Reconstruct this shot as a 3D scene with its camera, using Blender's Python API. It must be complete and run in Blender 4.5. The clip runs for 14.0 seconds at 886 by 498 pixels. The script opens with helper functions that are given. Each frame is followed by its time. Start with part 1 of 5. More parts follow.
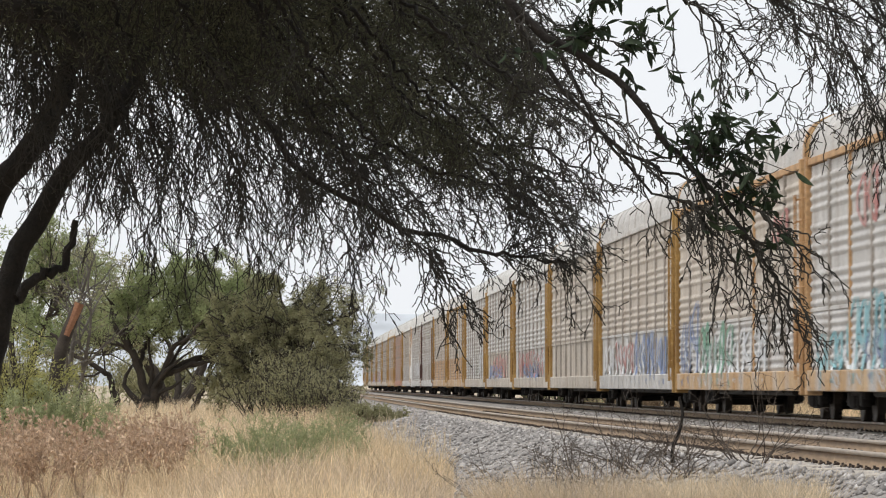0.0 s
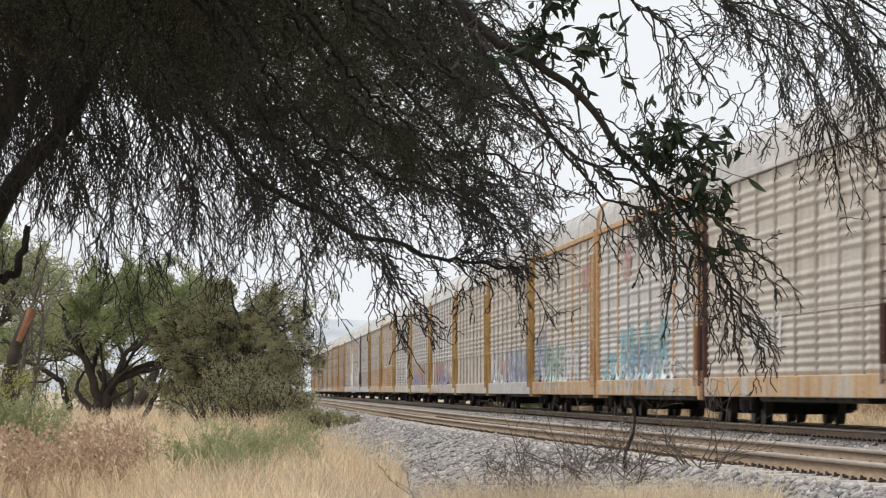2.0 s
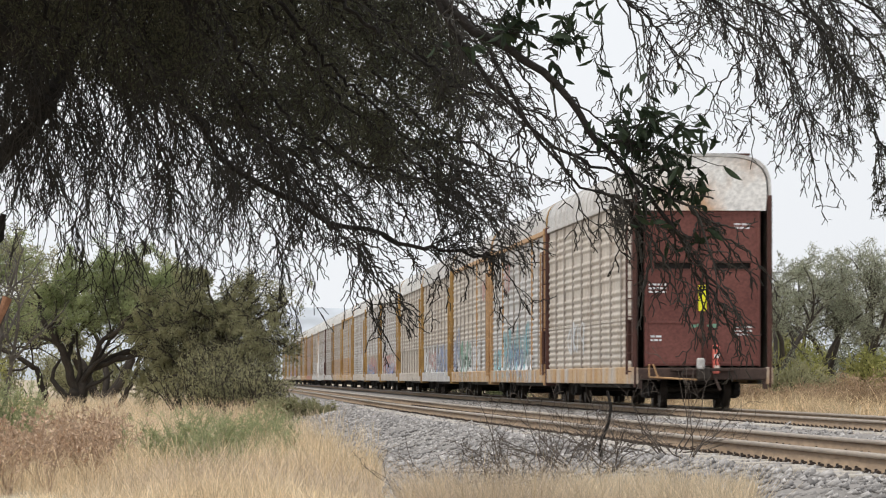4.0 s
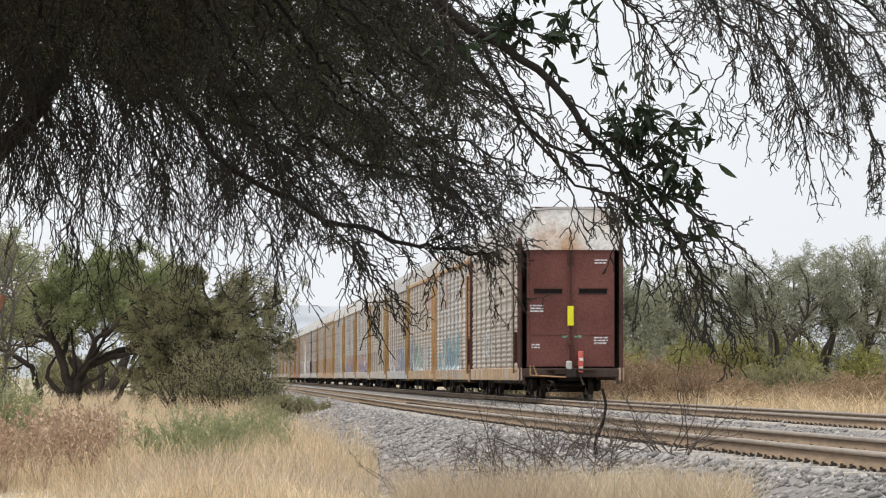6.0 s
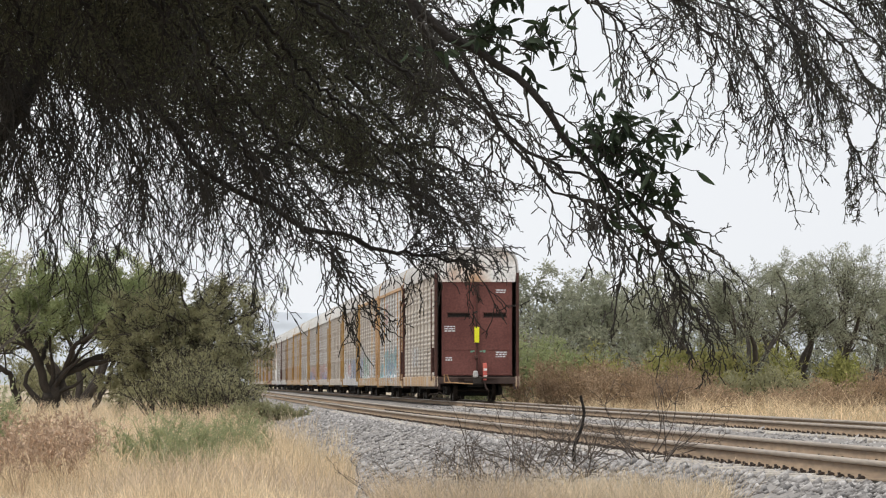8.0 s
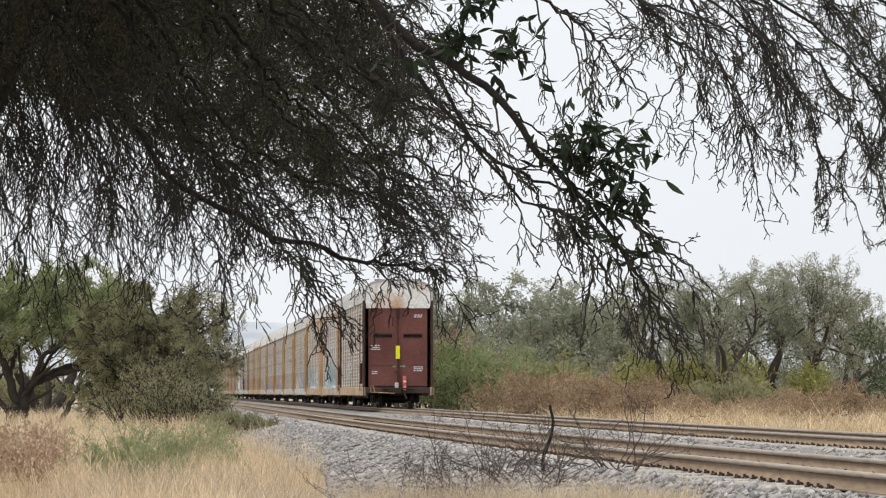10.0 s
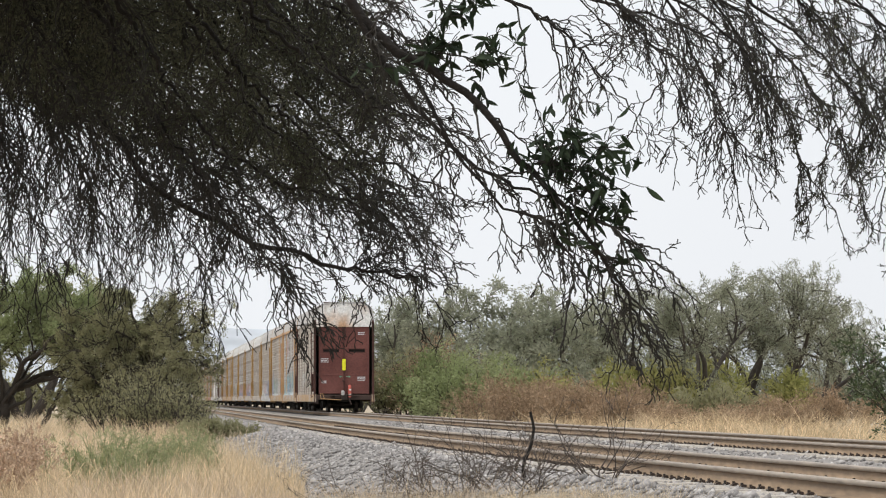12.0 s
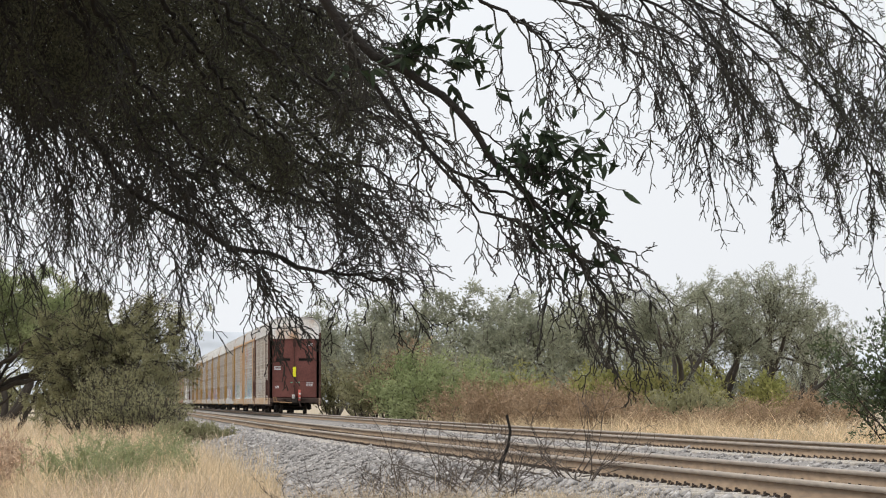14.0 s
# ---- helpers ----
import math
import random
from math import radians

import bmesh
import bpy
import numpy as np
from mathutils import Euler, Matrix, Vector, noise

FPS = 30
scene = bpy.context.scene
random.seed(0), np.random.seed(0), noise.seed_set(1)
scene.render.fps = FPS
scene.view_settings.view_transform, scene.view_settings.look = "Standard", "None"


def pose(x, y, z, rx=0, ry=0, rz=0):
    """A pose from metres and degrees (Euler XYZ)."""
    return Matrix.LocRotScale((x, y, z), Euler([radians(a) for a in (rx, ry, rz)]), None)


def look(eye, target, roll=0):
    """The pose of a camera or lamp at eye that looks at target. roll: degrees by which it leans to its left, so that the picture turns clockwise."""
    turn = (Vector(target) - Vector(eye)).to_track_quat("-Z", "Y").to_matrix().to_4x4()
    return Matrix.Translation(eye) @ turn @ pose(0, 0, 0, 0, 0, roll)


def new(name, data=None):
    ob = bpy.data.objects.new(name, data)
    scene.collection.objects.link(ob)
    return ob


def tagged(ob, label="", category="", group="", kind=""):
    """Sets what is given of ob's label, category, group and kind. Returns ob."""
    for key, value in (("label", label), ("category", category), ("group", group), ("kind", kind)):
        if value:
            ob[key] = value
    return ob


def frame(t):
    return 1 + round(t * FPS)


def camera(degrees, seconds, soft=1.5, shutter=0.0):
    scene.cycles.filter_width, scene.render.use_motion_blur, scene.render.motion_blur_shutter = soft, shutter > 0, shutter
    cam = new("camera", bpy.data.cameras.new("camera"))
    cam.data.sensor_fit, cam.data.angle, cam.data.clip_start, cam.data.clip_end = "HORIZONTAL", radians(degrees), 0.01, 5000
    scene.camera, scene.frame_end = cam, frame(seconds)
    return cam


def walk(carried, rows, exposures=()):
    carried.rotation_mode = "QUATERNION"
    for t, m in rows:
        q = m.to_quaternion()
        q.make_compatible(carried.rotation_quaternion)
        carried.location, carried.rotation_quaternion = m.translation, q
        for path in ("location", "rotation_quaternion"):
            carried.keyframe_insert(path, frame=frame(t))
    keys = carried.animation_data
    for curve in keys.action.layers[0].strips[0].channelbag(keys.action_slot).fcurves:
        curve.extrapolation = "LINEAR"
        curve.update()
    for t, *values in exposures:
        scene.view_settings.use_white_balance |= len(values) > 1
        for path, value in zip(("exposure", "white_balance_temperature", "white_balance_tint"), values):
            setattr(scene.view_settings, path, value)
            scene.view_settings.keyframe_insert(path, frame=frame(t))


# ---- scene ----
EYE = (0.0, 0.0, 1.55)
FOCAL = 8790.0          # focal length in units of a picture 1568 wide: a long telephoto
RAIL = 0.861            # height of the rail tops
SECONDS = 14.0


def toward(a, b):
    """A far point in the direction a to the right and b upward, in thousandths of the distance."""
    return (a, 1000.0, EYE[2] + b)


def place(a, b, d):
    """A place at the distance d in that direction."""
    return np.array((a * d / 1000.0, d, EYE[2] + b * d / 1000.0))


cam = camera(2 * math.degrees(math.atan(784 / FOCAL)), SECONDS, soft=1.15, shutter=0.5)
# seconds, bearing and rise of the view's middle: a slow pan by hand to the right
PAN = [(0.0, 61.9, 27.3), (0.5, 62.7, 27.3), (1.0, 62.9, 27.5), (1.5, 67.1, 27.8), (2.0, 71.5, 28.5), (2.5, 74.1, 28.2),
       (3.0, 75.5, 27.7), (3.4, 76.0, 27.0), (4.4, 76.5, 25.8), (5.3, 76.8, 25.6), (5.5, 77.0, 25.6), (6.0, 77.4, 25.7), (6.5, 78.8, 26.3),
       (7.0, 80.5, 26.4), (7.5, 81.0, 26.4), (8.0, 81.8, 27.1), (9.2, 85.6, 28.3), (10.5, 89.4, 29.4), (11.0, 90.5, 29.6),
       (11.5, 91.1, 30.1), (12.0, 92.0, 30.4), (12.5, 93.1, 30.6), (13.0, 93.9, 30.6), (13.5, 95.9, 30.9), (14.0, 96.8, 31.0)]
walk(cam, [(t, look(EYE, toward(a, b))) for t, a, b in PAN], exposures=[(0.0, 0.07), (14.0, 0.07)])

# ---- world and sun: a bright, thinly overcast sky ----
world = bpy.data.worlds.new("overcast_sky")
scene.world = world
world.use_nodes = True
wn, wl = world.node_tree.nodes, world.node_tree.links
wn.clear()
sky = wn.new("ShaderNodeTexSky")
sky.sky_type, sky.sun_disc = "NISHITA", False
sky.sun_elevation, sky.sun_rotation = radians(65), radians(245)
sky.air_density, sky.dust_density = 1.0, 4.0
skygain = wn.new("ShaderNodeVectorMath")
skygain.operation = "SCALE"
skygain.inputs["Scale"].default_value = 0.10
cloud = wn.new("ShaderNodeTexNoise")
cloud.inputs["Scale"].default_value, cloud.inputs["Detail"].default_value = 2.5, 4.0
cloudramp = wn.new("ShaderNodeValToRGB")
cloudramp.color_ramp.elements[0].position, cloudramp.color_ramp.elements[0].color = 0.3, (0.80, 0.823, 0.86, 1)
cloudramp.color_ramp.elements[1].position, cloudramp.color_ramp.elements[1].color = 0.7, (0.92, 0.942, 0.975, 1)
veil = wn.new("ShaderNodeMix")
veil.data_type, veil.inputs["Factor"].default_value = "RGBA", 0.88
backg = wn.new("ShaderNodeBackground")
backg.inputs["Strength"].default_value = 1.09
wout = wn.new("ShaderNodeOutputWorld")
wl.new(sky.outputs[0], skygain.inputs[0])
wl.new(cloud.outputs[0], cloudramp.inputs[0])
wl.new(skygain.outputs[0], veil.inputs[6])
wl.new(cloudramp.outputs[0], veil.inputs[7])
wl.new(veil.outputs[2], backg.inputs["Color"])
wl.new(backg.outputs[0], wout.inputs[0])

sun = new("sun", bpy.data.lights.new("sun", "SUN"))
sun.data.energy, sun.data.angle, sun.data.color = 2.0, radians(18), (1.0, 0.95, 0.87)
sun.matrix_world = look((-34, -16, 80), (0, 0, 0))


# ---- materials ----
def material(name, c1, c2, scale=2.0, fine=30.0, rough=0.8, metal=0.0, bump=0.2, depth=0.01, island=0.0, stretch=(1, 1, 1),
             per_thing=0.0, stain=None, stain_amount=0.5, stain_scale=1.0, stain_stretch=(1, 1, 1), specular=0.3, thin=0.0):
    """Two colours mixed by a coarse noise, a fine grain over them, and if wished a stain of a third colour."""
    m = bpy.data.materials.new(name)
    m.use_nodes = True
    n, l = m.node_tree.nodes, m.node_tree.links
    n.clear()
    out = n.new("ShaderNodeOutputMaterial")
    bsdf = n.new("ShaderNodeBsdfPrincipled")
    if thin:
        back, both = n.new("ShaderNodeBsdfTranslucent"), n.new("ShaderNodeMixShader")
        both.inputs[0].default_value = thin
        l.new(bsdf.outputs[0], both.inputs[1])
        l.new(back.outputs[0], both.inputs[2])
        l.new(both.outputs[0], out.inputs[0])
    else:
        l.new(bsdf.outputs[0], out.inputs[0])
    bsdf.inputs["Roughness"].default_value, bsdf.inputs["Metallic"].default_value = rough, metal
    bsdf.inputs["Specular IOR Level"].default_value = specular
    tc, info = n.new("ShaderNodeTexCoord"), n.new("ShaderNodeObjectInfo")
    shift = n.new("ShaderNodeVectorMath")
    shift.operation = "MULTIPLY_ADD"
    l.new(info.outputs["Random"], shift.inputs[0])
    shift.inputs[1].default_value = (37, 53, 29)
    l.new(tc.outputs["Object"], shift.inputs[2])

    def noise_node(sc, detail, st):
        mp = n.new("ShaderNodeMapping")
        mp.inputs["Scale"].default_value = st
        l.new(shift.outputs[0], mp.inputs[0])
        t = n.new("ShaderNodeTexNoise")
        t.inputs["Scale"].default_value, t.inputs["Detail"].default_value = sc, detail
        l.new(mp.outputs[0], t.inputs[0])
        return t

    def ramp(socket, lo, hi, a, b):
        r = n.new("ShaderNodeMapRange")
        l.new(socket, r.inputs[0])
        for i, v in zip((1, 2, 3, 4), (lo, hi, a, b)):
            r.inputs[i].default_value = v
        return r.outputs[0]

    def mix(fac, a, b, blend="MIX"):
        x = n.new("ShaderNodeMix")
        x.data_type, x.blend_type = "RGBA", blend
        for s, v in ((x.inputs["Factor"], fac), (x.inputs[6], a), (x.inputs[7], b)):
            if isinstance(v, (int, float)):
                s.default_value = v
            elif isinstance(v, tuple):
                s.default_value = (*v, 1)
            else:
                l.new(v, s)
        return x.outputs[2]

    coarse, grain = noise_node(scale, 5, stretch), noise_node(fine, 3, stretch)
    col = mix(ramp(coarse.outputs[0], 0.32, 0.68, 0, 1), tuple(c1), tuple(c2))
    if stain:
        st = noise_node(stain_scale, 6, stain_stretch)
        col = mix(ramp(st.outputs[0], 0.5, 0.68, 0, stain_amount), col, tuple(stain))
    g = n.new("ShaderNodeHueSaturation")
    l.new(col, g.inputs["Color"])
    val = ramp(grain.outputs[0], 0.3, 0.7, 0.78, 1.2)
    if island or per_thing:
        rnd = n.new("ShaderNodeMath")
        rnd.operation = "MULTIPLY"
        l.new(val, rnd.inputs[0])
        if island:
            geo = n.new("ShaderNodeNewGeometry")
            l.new(ramp(geo.outputs["Random Per Island"], 0, 1, 1 - island, 1 + island), rnd.inputs[1])
        else:
            l.new(ramp(info.outputs["Random"], 0, 1, 1 - per_thing, 1 + per_thing), rnd.inputs[1])
        val = rnd.outputs[0]
    l.new(val, g.inputs["Value"])
    l.new(g.outputs[0], bsdf.inputs["Base Color"])
    if thin:
        l.new(g.outputs[0], back.inputs["Color"])
    l.new(ramp(coarse.outputs[0], 0.3, 0.7, max(0, rough - 0.1), min(1, rough + 0.1)), bsdf.inputs["Roughness"])
    if bump:
        b = n.new("ShaderNodeBump")
        b.inputs["Strength"].default_value, b.inputs["Distance"].default_value = bump, depth
        l.new(grain.outputs[0], b.inputs["Height"])
        l.new(b.outputs[0], bsdf.inputs["Normal"])
    return m


M = {
    "soil": material("dry_soil", (0.34, 0.28, 0.20), (0.46, 0.39, 0.29), 0.35, 6, 0.95, bump=0.5, depth=0.05),
    "ballast": material("crushed_stone", (0.20, 0.187, 0.175), (0.30, 0.28, 0.262), 0.6, 14, 0.9, bump=0.9, depth=0.06),
    "stone": material("ballast_stone", (0.20, 0.19, 0.183), (0.43, 0.41, 0.395), 1.5, 25, 0.9, bump=0.3, island=0.4),
    "tie": material("weathered_concrete_tie", (0.36, 0.33, 0.29), (0.48, 0.44, 0.39), 2, 30, 0.9),
    "rail": material("rusty_rail", (0.23, 0.16, 0.10), (0.33, 0.24, 0.16), 1.2, 18, 0.8, 0.0, stretch=(1, 0.12, 1)),
    "railhead": material("worn_rail_head", (0.29, 0.23, 0.18), (0.39, 0.33, 0.27), 1.5, 20, 0.5, 0.2, bump=0.05, stretch=(1, 0.1, 1)),
    "clip": material("dark_rail_clip", (0.03, 0.025, 0.022), (0.07, 0.05, 0.04), 5, 40, 0.7),
    "straw": material("dry_straw", (0.56, 0.43, 0.275), (0.78, 0.65, 0.46), 0.5, 9, 0.8, bump=0, island=0.35, thin=0.3,
                      stain=(0.50, 0.41, 0.34), stain_amount=0.8, stain_scale=0.3),
    "straw_far": material("pale_dry_grass", (0.60, 0.45, 0.27), (0.76, 0.60, 0.41), 0.4, 9, 0.8, bump=0, island=0.35, thin=0.3,
                          stain=(0.30, 0.28, 0.17), stain_amount=0.6, stain_scale=0.3),
    "weed": material("rust_brown_dry_weed", (0.42, 0.29, 0.20), (0.58, 0.44, 0.32), 1.5, 20, 0.85, bump=0, island=0.3, thin=0.2),
    # near black: the shade under the crown is put into this bark colour
    "bark": material("shade_darkened_bark", (0.010, 0.0085, 0.0075), (0.026, 0.022, 0.019), 6, 50, 0.95, bump=0.8, depth=0.02),
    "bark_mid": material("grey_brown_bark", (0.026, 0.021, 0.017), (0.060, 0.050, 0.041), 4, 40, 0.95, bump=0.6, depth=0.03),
    # twigs darkened in their colour to stand as silhouettes against the sky
    "twig": material("shade_darkened_twig", (0.020, 0.018, 0.0155), (0.046, 0.042, 0.035), 5, 60, 0.9, bump=0),
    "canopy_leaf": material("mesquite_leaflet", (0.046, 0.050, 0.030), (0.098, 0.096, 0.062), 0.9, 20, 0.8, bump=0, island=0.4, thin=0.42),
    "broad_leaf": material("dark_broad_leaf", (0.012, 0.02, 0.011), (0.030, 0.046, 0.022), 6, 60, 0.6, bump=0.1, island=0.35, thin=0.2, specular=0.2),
    "bush_leaf": material("glossy_bush_leaf", (0.05, 0.075, 0.035), (0.10, 0.13, 0.06), 2, 30, 0.4, bump=0, island=0.4, thin=0.2),
    # the next two leaf colours are paler than real leaves: haze is mixed in
    "tree_leaf": material("hazed_green_tree_leaf", (0.22, 0.27, 0.115), (0.35, 0.38, 0.20), 0.35, 5, 0.75, bump=0, island=0.22, thin=0.5),
    "tree_leaf_dull": material("hazed_dull_olive_leaf", (0.24, 0.235, 0.125), (0.35, 0.335, 0.20), 0.35, 5, 0.75, bump=0, island=0.12, thin=0.5),
    "shrub_leaf": material("yellow_green_shrub_leaf", (0.27, 0.28, 0.09), (0.39, 0.37, 0.15), 0.5, 6, 0.75, bump=0, island=0.22, thin=0.5),
    "low_leaf": material("grey_green_low_leaf", (0.28, 0.31, 0.155), (0.40, 0.42, 0.24), 0.7, 8, 0.75, bump=0, island=0.22, thin=0.5),
    # pale grey-green because distance haze is painted into the leaf
    "far_leaf": material("haze_tinted_grey_green_leaf", (0.27, 0.285, 0.20), (0.38, 0.39, 0.29), 0.2, 3, 0.85, bump=0, island=0.22, thin=0.5),
    "thicket": material("leafless_brown_thicket", (0.29, 0.20, 0.125), (0.42, 0.31, 0.205), 0.5, 6, 0.9, bump=0, island=0.35, thin=0.2),
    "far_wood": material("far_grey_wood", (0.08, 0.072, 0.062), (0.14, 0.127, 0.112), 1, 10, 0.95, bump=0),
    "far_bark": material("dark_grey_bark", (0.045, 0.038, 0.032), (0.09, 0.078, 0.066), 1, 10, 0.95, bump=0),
    "dead_twig": material("grey_dead_twig", (0.065, 0.052, 0.044), (0.13, 0.107, 0.088), 3, 30, 0.95, bump=0),
    "post_grey": material("grimy_steel_post", (0.27, 0.24, 0.21), (0.37, 0.335, 0.30), 1, 15, 0.65, bump=0.1),
    "cut_wood": material("fresh_cut_wood", (0.17, 0.08, 0.045), (0.27, 0.14, 0.08), 5, 40, 0.85),
    # the blue of the air between is painted into the hill colour
    "hill": material("haze_tinted_blue_hill", (0.42, 0.46, 0.50), (0.48, 0.51, 0.55), 0.004, 0.03, 1.0, bump=0),
    "black": material("grimy_black_steel", (0.012, 0.011, 0.010), (0.035, 0.03, 0.027), 2, 25, 0.7, 0.2, bump=0.2),
    "wheel": material("dark_worn_wheel_steel", (0.03, 0.025, 0.022), (0.07, 0.055, 0.045), 3, 25, 0.6, 0.4),
    "galv": material("weathered_galvanised_steel", (0.45, 0.44, 0.425), (0.58, 0.565, 0.55), 0.5, 12, 0.6, 0.05, bump=0.1,
                     stain=(0.25, 0.20, 0.16), stain_amount=0.5, stain_scale=0.6, stain_stretch=(1, 2.5, 0.5)),
    "galv_warm": material("dusty_galvanised_steel", (0.43, 0.385, 0.33), (0.55, 0.50, 0.44), 0.5, 12, 0.6, 0.05, bump=0.1,
                          stain=(0.27, 0.19, 0.13), stain_amount=0.5, stain_scale=0.6, stain_stretch=(1, 2.5, 0.5)),
    "roof": material("pale_roof_steel", (0.55, 0.55, 0.54), (0.70, 0.69, 0.67), 0.5, 10, 0.55, 0.1, bump=0.1,
                     stain=(0.38, 0.33, 0.28), stain_amount=0.5, stain_scale=0.7),
    "yellow": material("faded_yellow_paint", (0.30, 0.175, 0.055), (0.42, 0.26, 0.09), 1.2, 15, 0.65, bump=0.1,
                       stain=(0.20, 0.11, 0.05), stain_amount=0.7, stain_scale=1.5, stain_stretch=(1, 1, 0.3)),
    "ochre": material("peeling_orange_paint", (0.43, 0.25, 0.115), (0.53, 0.34, 0.18), 1.2, 15, 0.65, bump=0.1,
                      stain=(0.25, 0.14, 0.07), stain_amount=0.6, stain_scale=1.5, stain_stretch=(1, 1, 0.3)),
    "patchy": material("scuffed_sill_paint", (0.42, 0.25, 0.11), (0.50, 0.36, 0.22), 0.9, 15, 0.65, bump=0.1,
                       stain=(0.46, 0.44, 0.42), stain_amount=0.95, stain_scale=0.7, stain_stretch=(1, 1, 0.4)),
    "maroon": material("oxide_red_paint", (0.135, 0.048, 0.040), (0.185, 0.072, 0.060), 0.8, 15, 0.6, bump=0.08,
                       stain=(0.09, 0.028, 0.022), stain_amount=0.7, stain_scale=0.8, stain_stretch=(1, 1, 0.3)),
    "end_grime": material("brown_brake_grime", (0.045, 0.03, 0.025), (0.085, 0.055, 0.045), 2, 25, 0.75, bump=0.2),
    "dark_maroon": material("dark_brown_paint", (0.055, 0.025, 0.02), (0.10, 0.045, 0.035), 1, 15, 0.65, bump=0.1),
    "white": material("weathered_white_paint", (0.74, 0.73, 0.71), (0.84, 0.83, 0.81), 0.8, 12, 0.6, bump=0.05,
                      stain=(0.50, 0.29, 0.15), stain_amount=0.9, stain_scale=0.8, stain_stretch=(1, 1, 0.6)),
    "marker_yellow": material("bright_yellow_marker", (0.75, 0.72, 0.02), (0.85, 0.82, 0.04), 3, 30, 0.5, bump=0),
    "marker_red": material("red_marker_lamp", (0.55, 0.10, 0.08), (0.65, 0.18, 0.14), 3, 30, 0.5, bump=0),
    "teal": material("teal_spray_paint", (0.13, 0.36, 0.42), (0.34, 0.50, 0.52), 2, 20, 0.6, bump=0),
    "blue": material("dull_blue_spray_paint", (0.09, 0.15, 0.34), (0.28, 0.34, 0.48), 2, 20, 0.6, bump=0),
    "pink": material("faded_red_spray_paint", (0.44, 0.13, 0.12), (0.48, 0.30, 0.27), 2, 20, 0.6, bump=0),
    "green": material("green_spray_paint", (0.08, 0.27, 0.18), (0.24, 0.38, 0.28), 2, 20, 0.6, bump=0),
    "spray_white": material("white_spray_paint", (0.60, 0.62, 0.64), (0.70, 0.71, 0.72), 2, 20, 0.6, bump=0),
    "dust_red": material("faded_red_brown_paint", (0.36, 0.18, 0.13), (0.46, 0.27, 0.20), 0.6, 12, 0.65, bump=0.1),
}


# ---- mesh helpers ----
def link(name, me, material_, parent=None, label=""):
    ob = new(name, me)
    if material_ and not me.materials:
        me.materials.append(material_)
    if parent:
        ob.parent = parent
    if label:
        ob["label"] = label
    return ob


def part(name, bm, material_, parent=None, label="", smooth=False):
    me = bpy.data.meshes.new(name)
    bm.to_mesh(me)
    bm.free()
    if smooth:
        me.polygons.foreach_set("use_smooth", np.ones(len(me.polygons), bool))
    return link(name, me, material_, parent, label)


def quads(name, verts, faces):
    """A mesh from arrays: verts (n, 3), faces (m, 4)."""
    me = bpy.data.meshes.new(name)
    verts, faces = np.asarray(verts, np.float32), np.asarray(faces, np.int32)
    me.vertices.add(len(verts))
    me.vertices.foreach_set("co", verts.ravel())
    me.loops.add(faces.size)
    me.loops.foreach_set("vertex_index", faces.ravel())
    me.polygons.add(len(faces))
    me.polygons.foreach_set("loop_start", np.arange(0, faces.size, faces.shape[1], dtype=np.int32))
    me.update(calc_edges=True)
    return me


def box(bm, lo, hi, bevel=0.0):
    lo, hi = Vector(lo), Vector(hi)
    m = Matrix.LocRotScale((lo + hi) / 2, None, hi - lo)
    got = bmesh.ops.create_cube(bm, size=1, matrix=m)["verts"]
    if bevel:
        edges = list({e for v in got for e in v.link_edges})
        bmesh.ops.bevel(bm, geom=edges, offset=bevel, segments=2, profile=0.5, affect="EDGES")


def rod(bm, a, b, r, sides=8, r2=None):
    a, b = Vector(a), Vector(b)
    m = Matrix.Translation((a + b) / 2) @ (b - a).to_track_quat("Z", "Y").to_matrix().to_4x4()
    bmesh.ops.create_cone(bm, cap_ends=True, segments=sides, radius1=r, radius2=r if r2 is None else r2, depth=(b - a).length, matrix=m)


def prism(bm, outline, y0, y1, plane="xz"):
    """An outline drawn out along y."""
    rings = [[bm.verts.new((x, y, z)) for x, z in outline] for y in (y0, y1)]
    n = len(outline)
    for i in range(n):
        bm.faces.new((rings[0][i], rings[0][(i + 1) % n], rings[1][(i + 1) % n], rings[1][i]))
    bm.faces.new(rings[0][::-1])
    bm.faces.new(rings[1])
    bmesh.ops.recalc_face_normals(bm, faces=bm.faces)


def thing(name, label, category, group="", kind="", at=(0, 0, 0)):
    ob = new(name)
    ob.location = at
    return tagged(ob, label, category, group, kind)


# ---- the line of the track ----
NEAR, FAR = 8.02, 13.45       # track centres abreast of the camera


def bend(y):
    """The sideways run of the track: a gentle curve, then straight."""
    y = np.asarray(y, float)
    return 0.000191 * (np.minimum(y, 157) ** 2 / 2 * (y > 0) + 157 * np.maximum(y - 157, 0))


def ground_height(o, y):
    """Height of the ground at the distance o from the near track's middle: ballast bed, shoulders, field."""
    o, y = np.asarray(o, float), np.asarray(y, float)
    s = np.clip((y - 75) / 110, 0, 1)
    left = 0.08 + 0.40 * s * s * (3 - 2 * s)
    right = 0.42 + 0 * o
    bed = RAIL - 0.205
    dip = 0.05 * np.exp(-((o - 2.7) / 0.8) ** 2)
    z = np.where(o < 2.7, left, right)
    kl = np.clip((o + 3.9) / 2.0, 0, 1)
    kr = np.clip((8.9 - o) / 1.7, 0, 1)
    k = np.minimum(kl, kr)
    k = k * k * (3 - 2 * k) * 0.35 + k * 0.65
    return z + (bed - z) * k - dip * (k > 0.99)


def ground_at(x, y):
    return ground_height(np.asarray(x) - NEAR - bend(y), y)


